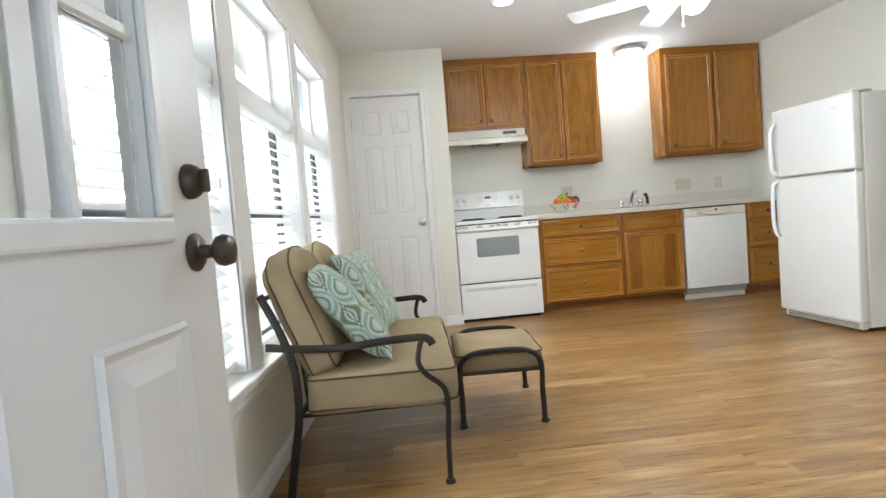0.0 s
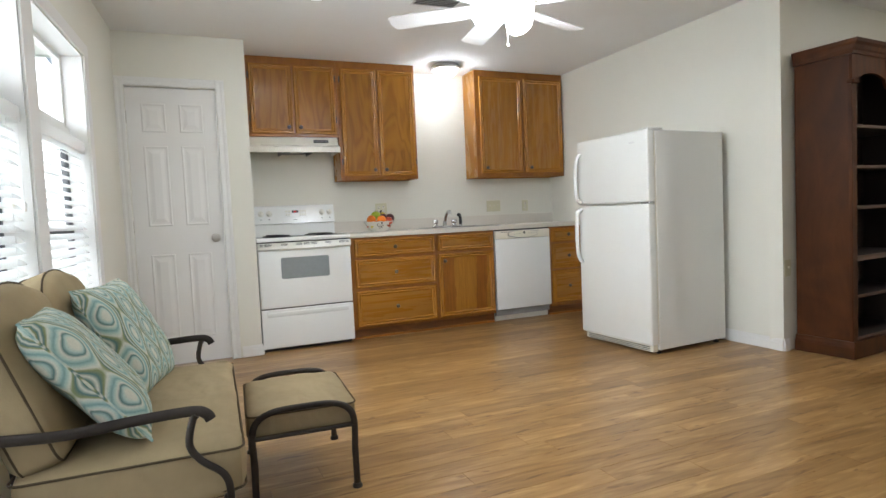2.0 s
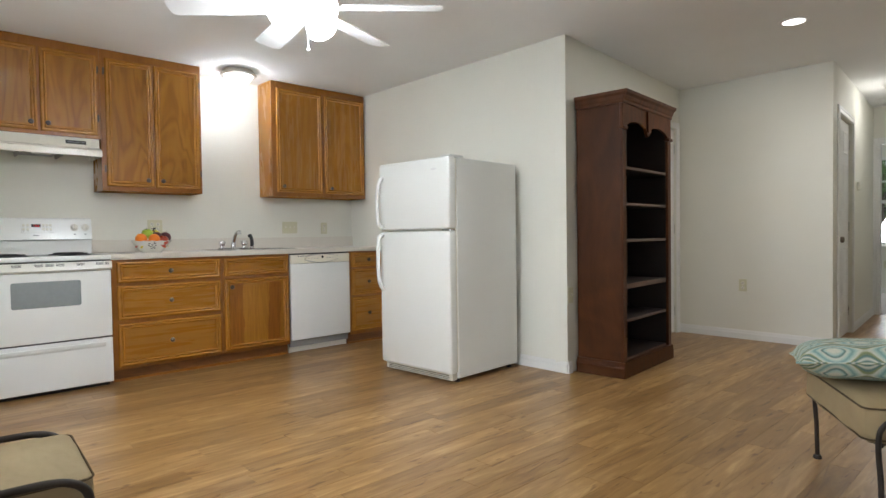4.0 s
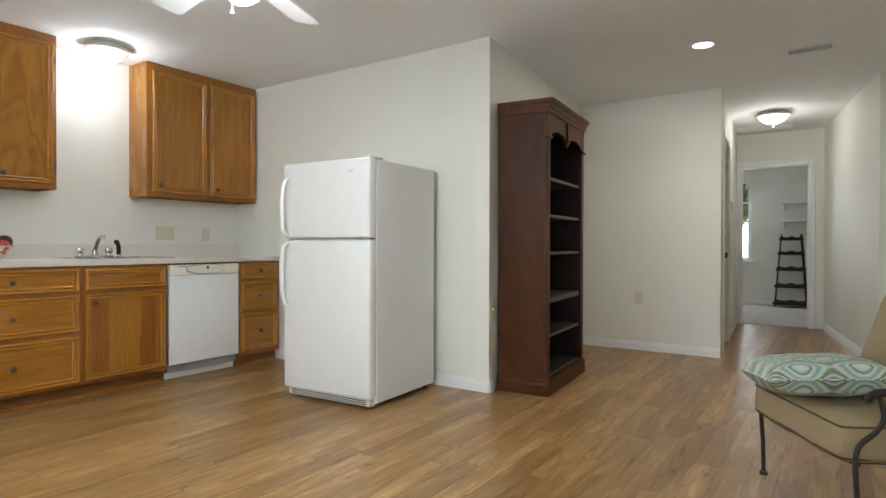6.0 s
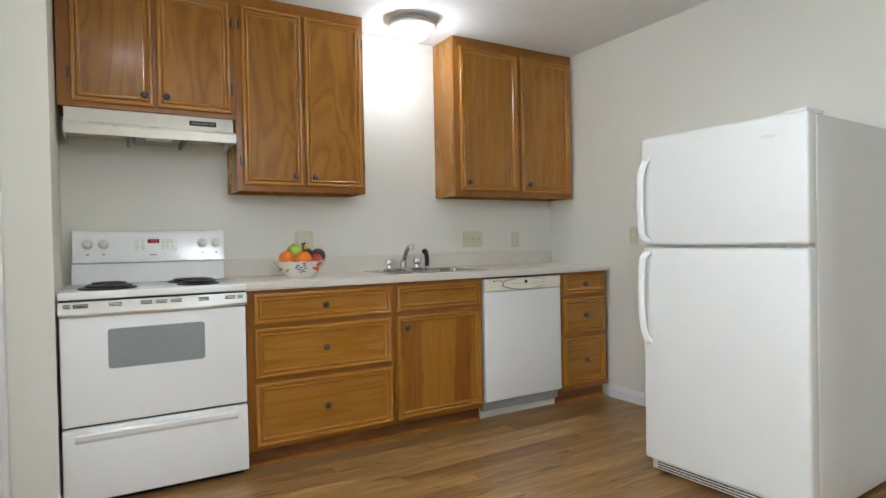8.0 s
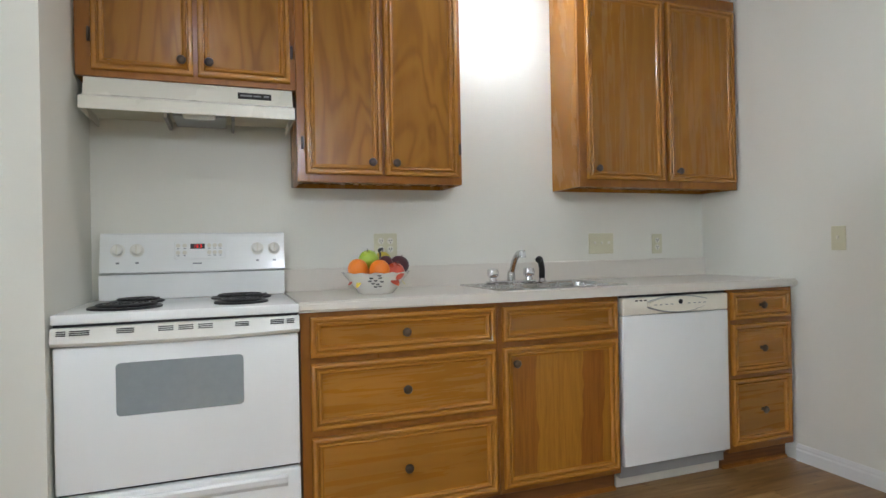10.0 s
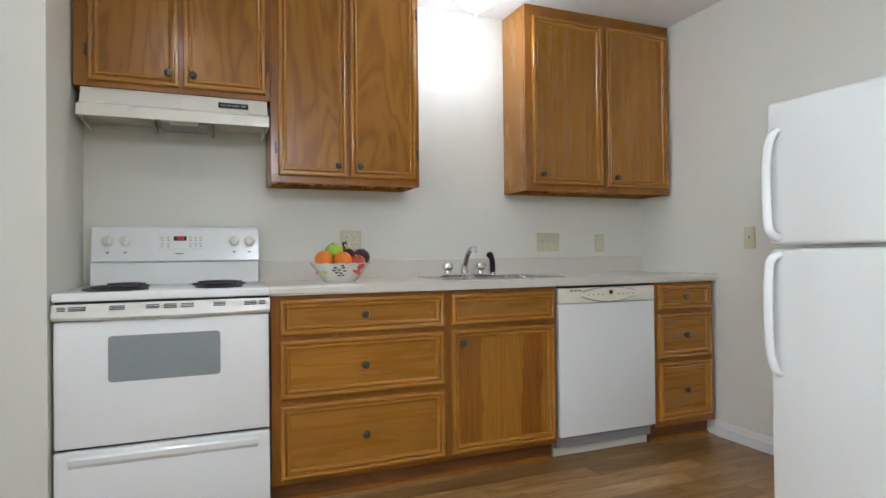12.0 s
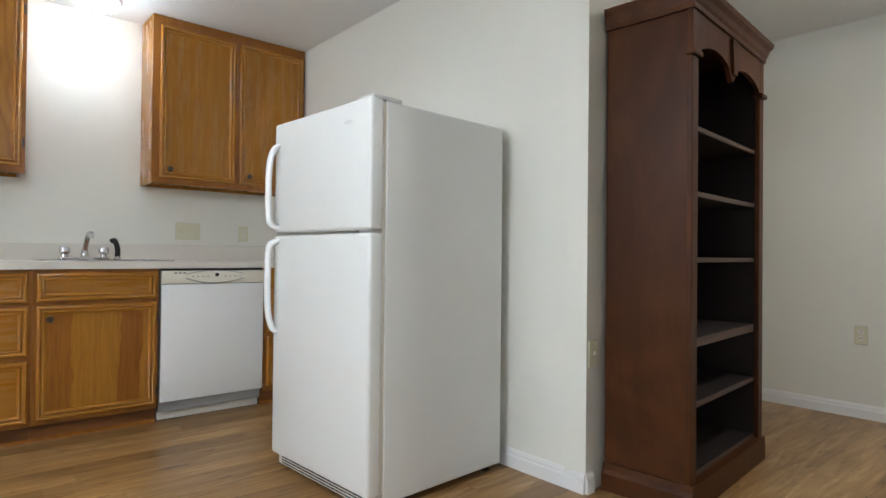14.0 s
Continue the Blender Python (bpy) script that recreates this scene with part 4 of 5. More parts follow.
# electric range
rng = thing("electric_range", pose(0.945, 5.636, 0), "white electric coil range with a storage drawer", "range")
w = 0.755
part("body", box(B(), 0.004, w - 0.004, 0.05, 0.63, 0.03, 0.884, 0.003, 1), ENAMEL, rng)
part("cooktop", box(B(), 0, w, 0.0, 0.64, 0.886, 0.918, 0.007, 3), ENAMEL, rng, smooth=True)
part("riser", box(B(), 0.032, w - 0.001, 0.55, 0.64, 0.9185, 1.022, 0.004, 2), ENAMEL, rng)
bm = prism(B(), [(0.535, 1.03), (0.55, 1.024), (0.64, 1.024), (0.64, 1.19), (0.58, 1.19), (0.567, 1.184), (0.56, 1.17)], 0.04, w - 0.0, "x")
part("backguard", bm, ENAMEL, rng)
SLANT = pose(0.022, 0.537, 1.035, -10.1)  # face of the control panel
for x in (0.082, 0.152, w - 0.136, w - 0.066):
    k = part("control_knob", lathe(B(), [(0, 0), (0.027, 0), (0.027, 0.004), (0.021, 0.006), (0.019, 0.022), (0.015, 0.025), (0, 0.025)], pose(0, 0, 0, 90), 24), RANGEIVORY, rng, "ivory dial", True, SLANT @ pose(x, 0, 0.085))
    part("pointer", box(B(), -0.003, 0.003, -0.031, -0.0255, -0.018, 0.018, 0.001, 1), BISQUE, k)
bm = B()
box(bm, 0.29, 0.49, -0.0035, 0.0, 0.045, 0.12, 0.002, 1)
part("display_panel", bm, ENAMEL, rng, m=SLANT)
part("display", box(B(), 0.352, 0.408, -0.006, -0.0036, 0.088, 0.109), BLACK, rng, m=SLANT)
bm = B()
seg = {"1": ((1, 0), (1, 1)), "3": ((0, 0, 1), (0, 1, 1), (0, 2, 1), (1, 0), (1, 1)), "7": ((0, 2, 1), (1, 0), (1, 1))}
for ch, cx in (("1", 0.366), ("3", 0.378), ("3", 0.392)):
    for s in seg[ch]:
        if len(s) == 3:
            box(bm, cx - 0.003, cx + 0.003, -0.0072, -0.0062, 0.0925 + s[1] * 0.006 - 0.0008, 0.0925 + s[1] * 0.006 + 0.0008)
        else:
            box(bm, cx + 0.0022, cx + 0.0038, -0.0072, -0.0062, 0.0928 + s[1] * 0.006, 0.0982 + s[1] * 0.006)
part("digits", bm, REDGLOW, rng, "red lit clock digits", m=SLANT)
for x in (0.305, 0.33, 0.425, 0.447, 0.469):
    for z in (0.102, 0.072):
        part("button", lathe(B(), [(0, 0), (0.0085, 0), (0.0085, 0.002), (0.007, 0.003), (0, 0.003)], SLANT @ pose(x, -0.0035, z, 90), 14), BISQUE, rng)
        part("print", box(B(), x - 0.005, x + 0.005, -0.0044, -0.0034, z - 0.014, z - 0.0115), GREYINK, rng, m=SLANT)
part("maker_mark", box(B(), 0.36, 0.395, -0.003, 0.002, 0.024, 0.029), GREYINK, rng, m=SLANT)
for x in (0.082, 0.152, w - 0.136, w - 0.066):
    part("dial_print", box(B(), x - 0.006, x + 0.006, -0.003, 0.002, 0.03, 0.037), GREYINK, rng, m=SLANT)
for x, y, r in ((0.185, 0.17, 0.1), (0.19, 0.42, 0.078), (0.565, 0.17, 0.078), (0.57, 0.42, 0.1)):
    bn = part("drip_pan", lathe(B(), [(0, 0.001), (r - 0.02, 0.001), (r, 0.004), (r + 0.014, 0.008), (r + 0.018, 0.004), (r + 0.016, 0.0005)], pose(x, y, 0.918), 32), COIL, rng, smooth=True)
    turns = [(x + (0.018 + (r - 0.022) * k / 90) * math.cos(k * 0.28), y + (0.018 + (r - 0.022) * k / 90) * math.sin(k * 0.28), 0.931) for k in range(91)]
    part("coil", tube(B(), turns, 0.0052, 6), COIL, bn, "black coil element", True)
door = part("oven_door", box(B(), 0.004, w - 0.004, 0.006, 0.049, 0.352, 0.814, 0.008, 3), ENAMEL, rng, smooth=True)
corner = [(cx + 0.014 * math.cos(radians(a0 + 22.5 * k)), cz + 0.014 * math.sin(radians(a0 + 22.5 * k))) for cx, cz, a0 in ((0.551, 0.741, 0), (0.192, 0.741, 90), (0.192, 0.599, 180), (0.551, 0.599, 270)) for k in range(5)]
bm = prism(B(), corner, 0.002, 0.0058, "y")
part("oven_window", bm, OVENGLASS, door, "grey speckled glass")
bm = B()
rows_ = []
for k in range(17):
    u_ = k / 16
    bow = 0.006 * (1 - (2 * u_ - 1) ** 2)
    x = 0.002 + u_ * (w - 0.004)
    rows_.append([bm.verts.new((x, y, z)) for y, z in ((0.046, 0.876), (-0.006, 0.876), (-0.012 - bow * 0.3, 0.85), (-0.016 - bow * 0.6, 0.832 - bow), (-0.006, 0.82 - bow), (0.008, 0.817), (0.046, 0.816))])
for a, b in zip(rows_, rows_[1:]):
    for k in range(7):
        bm.faces.new((a[k], a[(k + 1) % 7], b[(k + 1) % 7], b[k]))
bm.faces.new(rows_[0][::-1]), bm.faces.new(rows_[-1])
part("oven_handle", bm, RANGEIVORY, door, "ivory full-width pull with vents", True)
for x0, x1 in ((0.02, 0.045), (0.055, 0.11), (0.185, 0.235), (0.305, 0.35), (0.365, 0.41), (0.425, 0.47), (0.54, 0.585), (0.655, 0.7), (0.71, 0.735)):
    for z in (0.855, 0.861, 0.867):
        part("vent_slot", box(B(), x0, x1, -0.0165 + (z - 0.85) * 0.2, -0.004, z - 0.0015, z + 0.0012), BLACK, door)
part("shadow_gap", box(B(), 0.004, w - 0.004, 0.02, 0.0495, 0.8765, 0.8855), BLACK, rng)
dr = part("storage_drawer", box(B(), 0.004, w - 0.004, 0.004, 0.049, 0.03, 0.342, 0.006, 3), ENAMEL, rng, smooth=True)
bm = prism(B(), [(0.0035, 0.282), (-0.006, 0.296), (-0.01, 0.316), (-0.004, 0.323), (0.0035, 0.323)], 0.05, w - 0.05, "x")
part("drawer_pull", bm, ENAMEL, dr)
part("door_gap", box(B(), 0.01, w - 0.01, 0.03, 0.0495, 0.3425, 0.3515), BLACK, rng)
part("plinth", box(B(), 0.02, w - 0.02, 0.06, 0.6, 0.0, 0.0295), BLACK, rng)

# dishwasher
dwm = thing("dishwasher", pose(3.095, 5.668, 0), "white dishwasher with an ivory control panel", "dishwasher")
w = 0.61
part("tub", box(B(), 0.004, w - 0.004, 0.035, 0.6, 0.1, 0.872), GASKET, dwm)
part("door", box(B(), 0.003, w - 0.003, 0.004, 0.034, 0.118, 0.787, 0.004, 2), ENAMEL, dwm, smooth=True)
cp = part("control_panel", box(B(), 0.003, w - 0.003, 0.002, 0.034, 0.789, 0.866, 0.006, 3), PANELIVORY, dwm, smooth=True)
part("top_gap", box(B(), 0.006, w - 0.006, 0.02, 0.0345, 0.8665, 0.8795), BLACK, dwm)
bm = B()
outer, inner = [], []
for k in range(25):
    u_ = k / 24
    h = 0.036 * math.sin(math.pi * u_) ** 0.8
    outer.append((0.12 + 0.37 * u_, 0.832 - h))
for k in range(25):
    u_ = 1 - k / 24
    h = 0.026 * math.sin(math.pi * u_) ** 0.8
    inner.append((0.12 + 0.37 * u_, 0.838 + h))
prism(bm, outer[1:-1] + inner[1:-1], -0.018, 0.0015, "y")
part("pull_lip", bm, PANELIVORY, cp, "curved ivory finger pull")
part("pull_shadow_line", tube(B(), [(x, -0.001, z - 0.004) for x, z in outer[1:-1]], 0.0035, 6), GASKET, cp)
part("pull_upper_line", tube(B(), [(x, -0.001, z + 0.003) for x, z in inner[1:-1]], 0.0022, 6), GASKET, cp)
bm = B()
prism(bm, [(0.305 + 0.04 * math.cos(a * 0.3), 0.857 + 0.004 * math.sin(a * 0.3)) for a in range(21)], -0.003, 0.0018, "y")
part("pull_recess", bm, BLACK, cp)
part("start_button", lathe(B(), [(0, 0), (0.011, 0), (0.011, 0.003), (0, 0.003)], pose(0.305, -0.018, 0.842, 90), 18), BLACK, cp)
for k in range(4):
    for s in (-1, 1):
        part("panel_print", box(B(), 0.305 + s * (0.05 + 0.03 * k) - 0.007, 0.305 + s * (0.05 + 0.03 * k) + 0.007, -0.0192, -0.0178, 0.83, 0.8335), GREYINK, cp)
for k in range(3):
    part("indicator", box(B(), 0.07 + 0.024 * k, 0.084 + 0.024 * k, 0.0005, 0.0022, 0.85, 0.856), BLACK, cp)
part("toe_panel", box(B(), 0.005, w - 0.005, 0.075, 0.1, 0.004, 0.1), BISQUE, dwm)
part("lower_grille", box(B(), 0.005, w - 0.005, 0.045, 0.0745, 0.055, 0.112), GASKET, dwm)

# refrigerator
fr = thing("refrigerator", pose(3.296, 4.65, 0, 0, 0, -87), "white top-freezer refrigerator standing by the wall", "refrigerator")
w, H = 0.73, 1.56
part("cabinet", box(B(), 0.004, w - 0.004, 0.078, 0.752, 0.03, H - 0.006, 0.006, 2), FRIDGE, fr)
part("gasket", box(B(), 0.009, w - 0.009, 0.066, 0.0785, 0.075, H - 0.012), BISQUE, fr)
fz = part("freezer_door", box(B(), 0, w, 0, 0.066, 1.066, H, 0.014, 4), FRIDGE, fr, smooth=True)
fd = part("fridge_door", box(B(), 0, w, 0, 0.066, 0.07, 1.052, 0.014, 4), FRIDGE, fr, smooth=True)


def fridge_pull(parent, z0, z1):
    bm = B()
    s = 1 if z1 > z0 else -1
    ln = abs(z1 - z0)
    path = [(0.035, 0.004, z0), (0.032, -0.03, z0 + s * 0.015), (0.026, -0.038, z0 + s * ln * 0.14), (0.024, -0.041, z0 + s * ln * 0.5), (0.026, -0.036, z0 + s * ln * 0.8), (0.032, -0.02, z1 - s * 0.02), (0.034, 0.004, z1)]
    tube(bm, curve_points(path, 7), 0.018, 10, flat=0.8)
    part("door_handle", bm, ENAMEL, parent, "white curved pull", True)


fridge_pull(fz, 1.09, 1.46)
fridge_pull(fd, 1.03, 0.62)
bm = prism(B(), [(0.585 + 0.03 * math.cos(a * 0.3), 1.482 + 0.008 * math.sin(a * 0.3)) for a in range(21)], -0.0015, 0.001, "y")
part("maker_badge", bm, BADGE, fz)
part("hinge", box(B(), w - 0.09, w - 0.01, 0.015, 0.066, 1.0525, 1.0655, 0.002, 1), CHROME, fr)
part("hinge_cap", box(B(), w - 0.1, w - 0.012, 0.02, 0.16, H + 0.0005, H + 0.014, 0.005, 2), FRIDGE, fr)
part("kick_grille", box(B(), 0.02, w - 0.02, 0.03, 0.077, 0.02, 0.066, 0.002, 1), BISQUE, fr)
for k in range(3):
    part("grille_slot", box(B(), 0.05, w - 0.05, 0.0285, 0.031, 0.027 + 0.012 * k, 0.032 + 0.012 * k), BLACK, fr)
for x in (0.05, w - 0.05):
    for y in (0.11, 0.7):
        part("foot", lathe(B(), [(0, 0), (0.02, 0), (0.02, 0.012), (0.008, 0.016), (0.008, 0.031), (0, 0.031)], pose(x, y, 0), 12), BLACK, fr)


def wall_plate(m, gangs, kind, label, name):
    ob = thing(name, m, label, "outlet" if kind == "outlet" else "switch")
    w = 0.07 + 0.046 * (gangs - 1)
    part("plate", box(B(), -w / 2, w / 2, -0.006, 0, -0.057, 0.057, 0.003, 2), OUTLET, ob)
    for g in range(gangs):
        x = (g - (gangs - 1) / 2) * 0.046
        if kind == "outlet":
            for z in (-0.02, 0.02):
                part("socket", lathe(B(), [(0, 0), (0.016, 0), (0.015, 0.003), (0, 0.003)], pose(x, -0.006, z, 90), 18), BISQUE, ob)
                bm = box(B(), x - 0.007, x - 0.004, -0.0098, -0.0088, z - 0.002, z + 0.007)
                box(bm, x + 0.004, x + 0.007, -0.0098, -0.0088, z - 0.002, z + 0.007), box(bm, x - 0.002, x + 0.002, -0.0098, -0.0088, z - 0.01, z - 0.006)
                part("slot", bm, BLACK, ob)
        else:
            part("toggle", box(B(), x - 0.004, x + 0.004, -0.018, -0.006, -0.004, 0.012, 0.002, 1), BISQUE, ob)
    return ob


WN = lambda x, z: pose(x, 6.2845, z)
wall_plate(WN(2.185, 1.125), 2, "outlet", "almond double outlet plate above the worktop", "wall_outlet")
wall_plate(WN(3.425, 1.115), 3, "switch", "almond triple switch plate above the worktop", "light_switch")
wall_plate(WN(3.81, 1.108), 1, "outlet", "almond outlet above the worktop", "wall_outlet")
wall_plate(pose(4.1525, 5.447, 1.117, 0, 0, -90), 1, "switch", "almond single switch plate on the cream wall", "light_switch")
wall_plate(pose(6.4295, 3.154, 0.508, 0, 0, -90), 1, "outlet", "almond outlet low on the cream wall", "wall_outlet")
wall_plate(pose(4.198, 3.5535, 0.57, 0, 0, 5.46), 1, "switch", "almond outlet beside the bookcase", "wall_outlet")

# ---- bookcase ----
bk = thing("bookcase", pose(4.29, 3.178, 0, 0, 0, 5), "tall empty dark mahogany bookcase with scalloped apron", "bookcase")
w, dep = 0.89, 0.362
for x0, x1 in ((0.012, 0.03), (w - 0.03, w - 0.012)):
    sp = part("side_panel", box(B(), x0, x1, 0.012, dep, 0.11, 1.925, 0.002, 1), MAHOGANY, bk)
    xi = x1 + 0.0005 if x0 < 0.1 else x0 - 0.0055
    # Added thin sheet, coloured near black for the shade inside the case.
    part("inner_lining", box(B(), xi, xi + 0.005, 0.023, dep - 0.0125, 0.126, 1.92), SHADED_DARK_MAHOGANY, sp)
part("back_panel", box(B(), 0.036, w - 0.036, dep - 0.012, dep, 0.11, 1.925), SHADED_DARK_MAHOGANY, bk)
bm = prism(B(), [(-0.012, 0.0), (w + 0.012, 0.0), (w + 0.012, 0.07), (w + 0.004, 0.085), (w, 0.11), (0, 0.11), (-0.004, 0.085), (-0.012, 0.07)], -0.012, dep, "y")
part("base_plinth", bm, MAHOGANY, bk)
for x0 in (0.0, w - 0.06):
    st = part("stile", box(B(), x0, x0 + 0.06, 0.0, 0.022, 0.111, 1.745, 0.004, 2), MAHOGANY, bk)
    part("capital", box(B(), x0 - 0.014, x0 + 0.066, -0.016, 0.026, 1.745, 1.767, 0.006, 2), MAHOGANY, st)
    part("corner_block", box(B(), x0, x0 + 0.06, -0.001, 0.022, 1.7675, 1.925, 0.003, 1), MAHOGANY, st)
poly = [(0.06, 1.925), (0.06, 1.765)]
for k in range(33):
    u_ = k / 32
    dip = 0.055 * abs(math.sin(2 * math.pi * u_)) ** 0.7 - 0.03 * (1 if 0.44 < u_ < 0.56 else 0)
    poly.append((0.06 + (w - 0.12) * u_, 1.765 + dip))
poly += [(w - 0.06, 1.765), (w - 0.06, 1.925)]
bm = prism(B(), poly, 0.0, 0.02, "y")
part("apron", bm, MAHOGANY, bk)
part("keystone", prism(B(), [(w / 2 - 0.022, 1.765), (w / 2 + 0.022, 1.765), (w / 2 + 0.036, 1.915), (w / 2 - 0.036, 1.915)], -0.014, -0.0005, "y"), MAHOGANY, bk)
bm = B()
prof = [(0.0, 1.925), (-0.012, 1.925), (-0.012, 1.945), (-0.022, 1.955), (-0.03, 1.977), (-0.05, 1.992), (-0.055, 2.012), (0.0, 2.012)]
loops = []
for o, z in prof:
    o = 0.75 * o
    side = 0.45 * o
    loops.append([bm.verts.new(q) for q in ((side, dep, z), (side, o, z), (w - side, o, z), (w - side, dep, z))])
for a, b in zip(loops, loops[1:]):
    for k in range(3):
        bm.faces.new((a[k], a[k + 1], b[k + 1], b[k]))
bm.faces.new(loops[-1]), bm.faces.new(loops[0])
bm.faces.new([l[0] for l in loops]), bm.faces.new([l[3] for l in loops])
part("crown", bm, MAHOGANY, bk, "stepped cornice")
for z, t in ((1.495, 0.02), (1.236, 0.02), (0.974, 0.02), (0.655, 0.035), (0.4, 0.02), (0.125, 0.02)):
    # Boards carry the shade inside the case in their colour.
    sh = part("shelf", box(B(), 0.0365, w - 0.0365, 0.03, dep - 0.0125, z - t, z, 0.003, 1), SHADED_DARK_MAHOGANY, bk)

    # Front strip, lighter and greyer than the board behind it.
    part("front_edge", box(B(), 0.0365, w - 0.0365, 0.0235, 0.0296, z - t, z + 0.0005, 0.002, 1), MAHOGANY_EDGE, sh, "lighter shelf edge")

# ---- patio furniture used indoors ----


def seam(bm, size, z, m, r=0.0034):
    hx, hy = size[0] / 2 - 0.002, size[1] / 2 - 0.002
    pts = []
    for cx, cy, a0 in ((hx - 0.03, hy - 0.03, 0), (-hx + 0.03, hy - 0.03, 90), (-hx + 0.03, -hy + 0.03, 180), (hx - 0.03, -hy + 0.03, 270)):
        for k in range(5):
            a = radians(a0 + 22.5 * k)
            pts.append(m @ Vector((cx + 0.03 * math.cos(a), cy + 0.03 * math.sin(a), z)))
    tube(bm, pts, r, 6, closed=True)


def patio_seat(name, m, W, seats, label, category):
    """Bronze tube frame with loose canvas cushions: x points to the front, y runs along the seat."""
    ob = thing(name, m, label, category)
    for y in (0.0, W):
        part("front_leg", tube(B(), curve_points([(0, y, 0), (0.004, y, 0.15), (0.012, y, 0.28), (-0.0, y, 0.345), (-0.055, y, 0.395), (-0.08, y, 0.44), (-0.07, y, 0.5), (-0.06, y, 0.515)], 6), 0.0095, 10, flat=0.8), BRONZE, ob, smooth=True)
        part("foot", lathe(B(), [(0, 0), (0.018, 0), (0.018, 0.008), (0.014, 0.016), (0, 0.016)], pose(0, y, 0), 14), BRONZE, ob, smooth=True)
        part("back_leg", tube(B(), curve_points([(-0.56, y, 0), (-0.535, y, 0.14), (-0.508, y, 0.29), (-0.508, y, 0.44), (-0.545, y, 0.58), (-0.605, y, 0.72)], 6), 0.0145, 10, flat=0.7), BRONZE, ob, smooth=True)
        part("armrest", tube(B(), curve_points([(-0.025, y, 0.498), (-0.035, y, 0.515), (-0.07, y, 0.527), (-0.2, y, 0.524), (-0.34, y, 0.515), (-0.46, y, 0.521), (-0.6, y, 0.538)], 6), 0.014, 10, flat=0.45), BRONZE, ob, smooth=True)
        part("side_rail", tube(B(), [(0.004, y + (0.03 if y == 0 else -0.03), 0.283), (-0.508, y + (0.03 if y == 0 else -0.03), 0.279)], 0.008, 8), BRONZE, ob, smooth=True)
    for nm, x, z in (("front_rail", 0.004, 0.283), ("back_rail", -0.508, 0.278), ("top_rail", -0.598, 0.703), ("middle_rail", -0.526, 0.515)):
        part(nm, tube(B(), [(x, 0, z), (x, W, z)], 0.01, 8), BRONZE, ob, smooth=True)
    k = max(2, int(W / 0.3))
    for j in range(1, k):
        part("seat_strap", box(B(), -0.508, 0.0, W * j / k - 0.02, W * j / k + 0.02, 0.287, 0.2905), BRONZE, ob)
    for j in range(1, 2 * k):
        y = W * j / (2 * k)
        part("back_spindle", tube(B(), curve_points([(-0.508, y, 0.28), (-0.529, y, 0.51), (-0.598, y, 0.7)], 3), 0.006, 6), BRONZE, ob, smooth=True)
    size = (0.54, W - 0.014, 0.148)
    cm = pose(-0.215, W / 2, 0.35)
    bm = cushion(B(), size, 0.036, 0.016, 18, cm, 0.009, W)
    sc = part("seat_cushion", bm, CLOTH, ob, "tan canvas seat cushion with dark piping", True)
    for z in (0.056, -0.052):
        bm = B()
        seam(bm, size, z, cm)
        part("piping", bm, PIPING, sc, smooth=True)
    bw = (W - 0.04) / seats
    for j in range(seats):
        y = 0.02 + bw * (j + 0.5)
        cm = pose(-0.488, y, 0.64, 0, -110, 0)
        hh, th = 0.235, 0.135
        drop = lambda x, yy: 0.085 * (abs(yy) / (bw / 2)) ** 2.6 * max(0.0, x - 0.06) / 0.175
        bm = cushion(B(), (2 * hh, bw - 0.004, th), 0.045, 0.022, 16, None, 0.007, j + 3 * W)
        for v in bm.verts:  # rounded shoulders
            v.co.x -= drop(v.co.x, v.co.y)
        bmesh.ops.transform(bm, matrix=cm, verts=bm.verts[:])
        bc = part("back_cushion", bm, CLOTH, ob, "tan canvas back cushion with dark piping", True)
        cx, cy, rr = hh - 0.045, (bw - 0.004) / 2 - 0.045, 0.042
        line = []
        for sx, sy, a0 in ((1, 1, 0), (-1, 1, 90), (-1, -1, 180), (1, -1, 270)):
            line += [(sx * cx + rr * math.cos(radians(a0 + 15 * q)), sy * cy + rr * math.sin(radians(a0 + 15 * q))) for q in range(7)]
            ends = ((sx * cx, sy * (cy + rr)), (-sx * cx, sy * (cy + rr))) if sx * sy > 0 else ((sx * (cx + rr), sy * cy), (sx * (cx + rr), -sy * cy))
            line += [tuple(e0 + (e1 - e0) * q / 8 for e0, e1 in zip(*ends)) for q in range(1, 8)]
        for z in (0.042, -0.042):
            pts = [cm @ Vector((x - drop(x, yy), yy, z)) for x, yy in line]
            part("piping", tube(B(), pts, 0.0032, 6, closed=True), PIPING, bc, smooth=True)
    return ob


SOFA = pose(0.51, 2.515, 0, 0, 0, -2) @ Matrix.Diagonal((1.03, 1, 1.03, 1))
patio_seat("loveseat", SOFA, 1.1, 2, "bronze metal loveseat with tan cushions under the windows", "loveseat")
CHAIR = pose(3.6, 1.83, 0, 0, 0, 121.1)
patio_seat("armchair", CHAIR, 0.64, 1, "bronze metal armchair with tan cushions", "armchair")

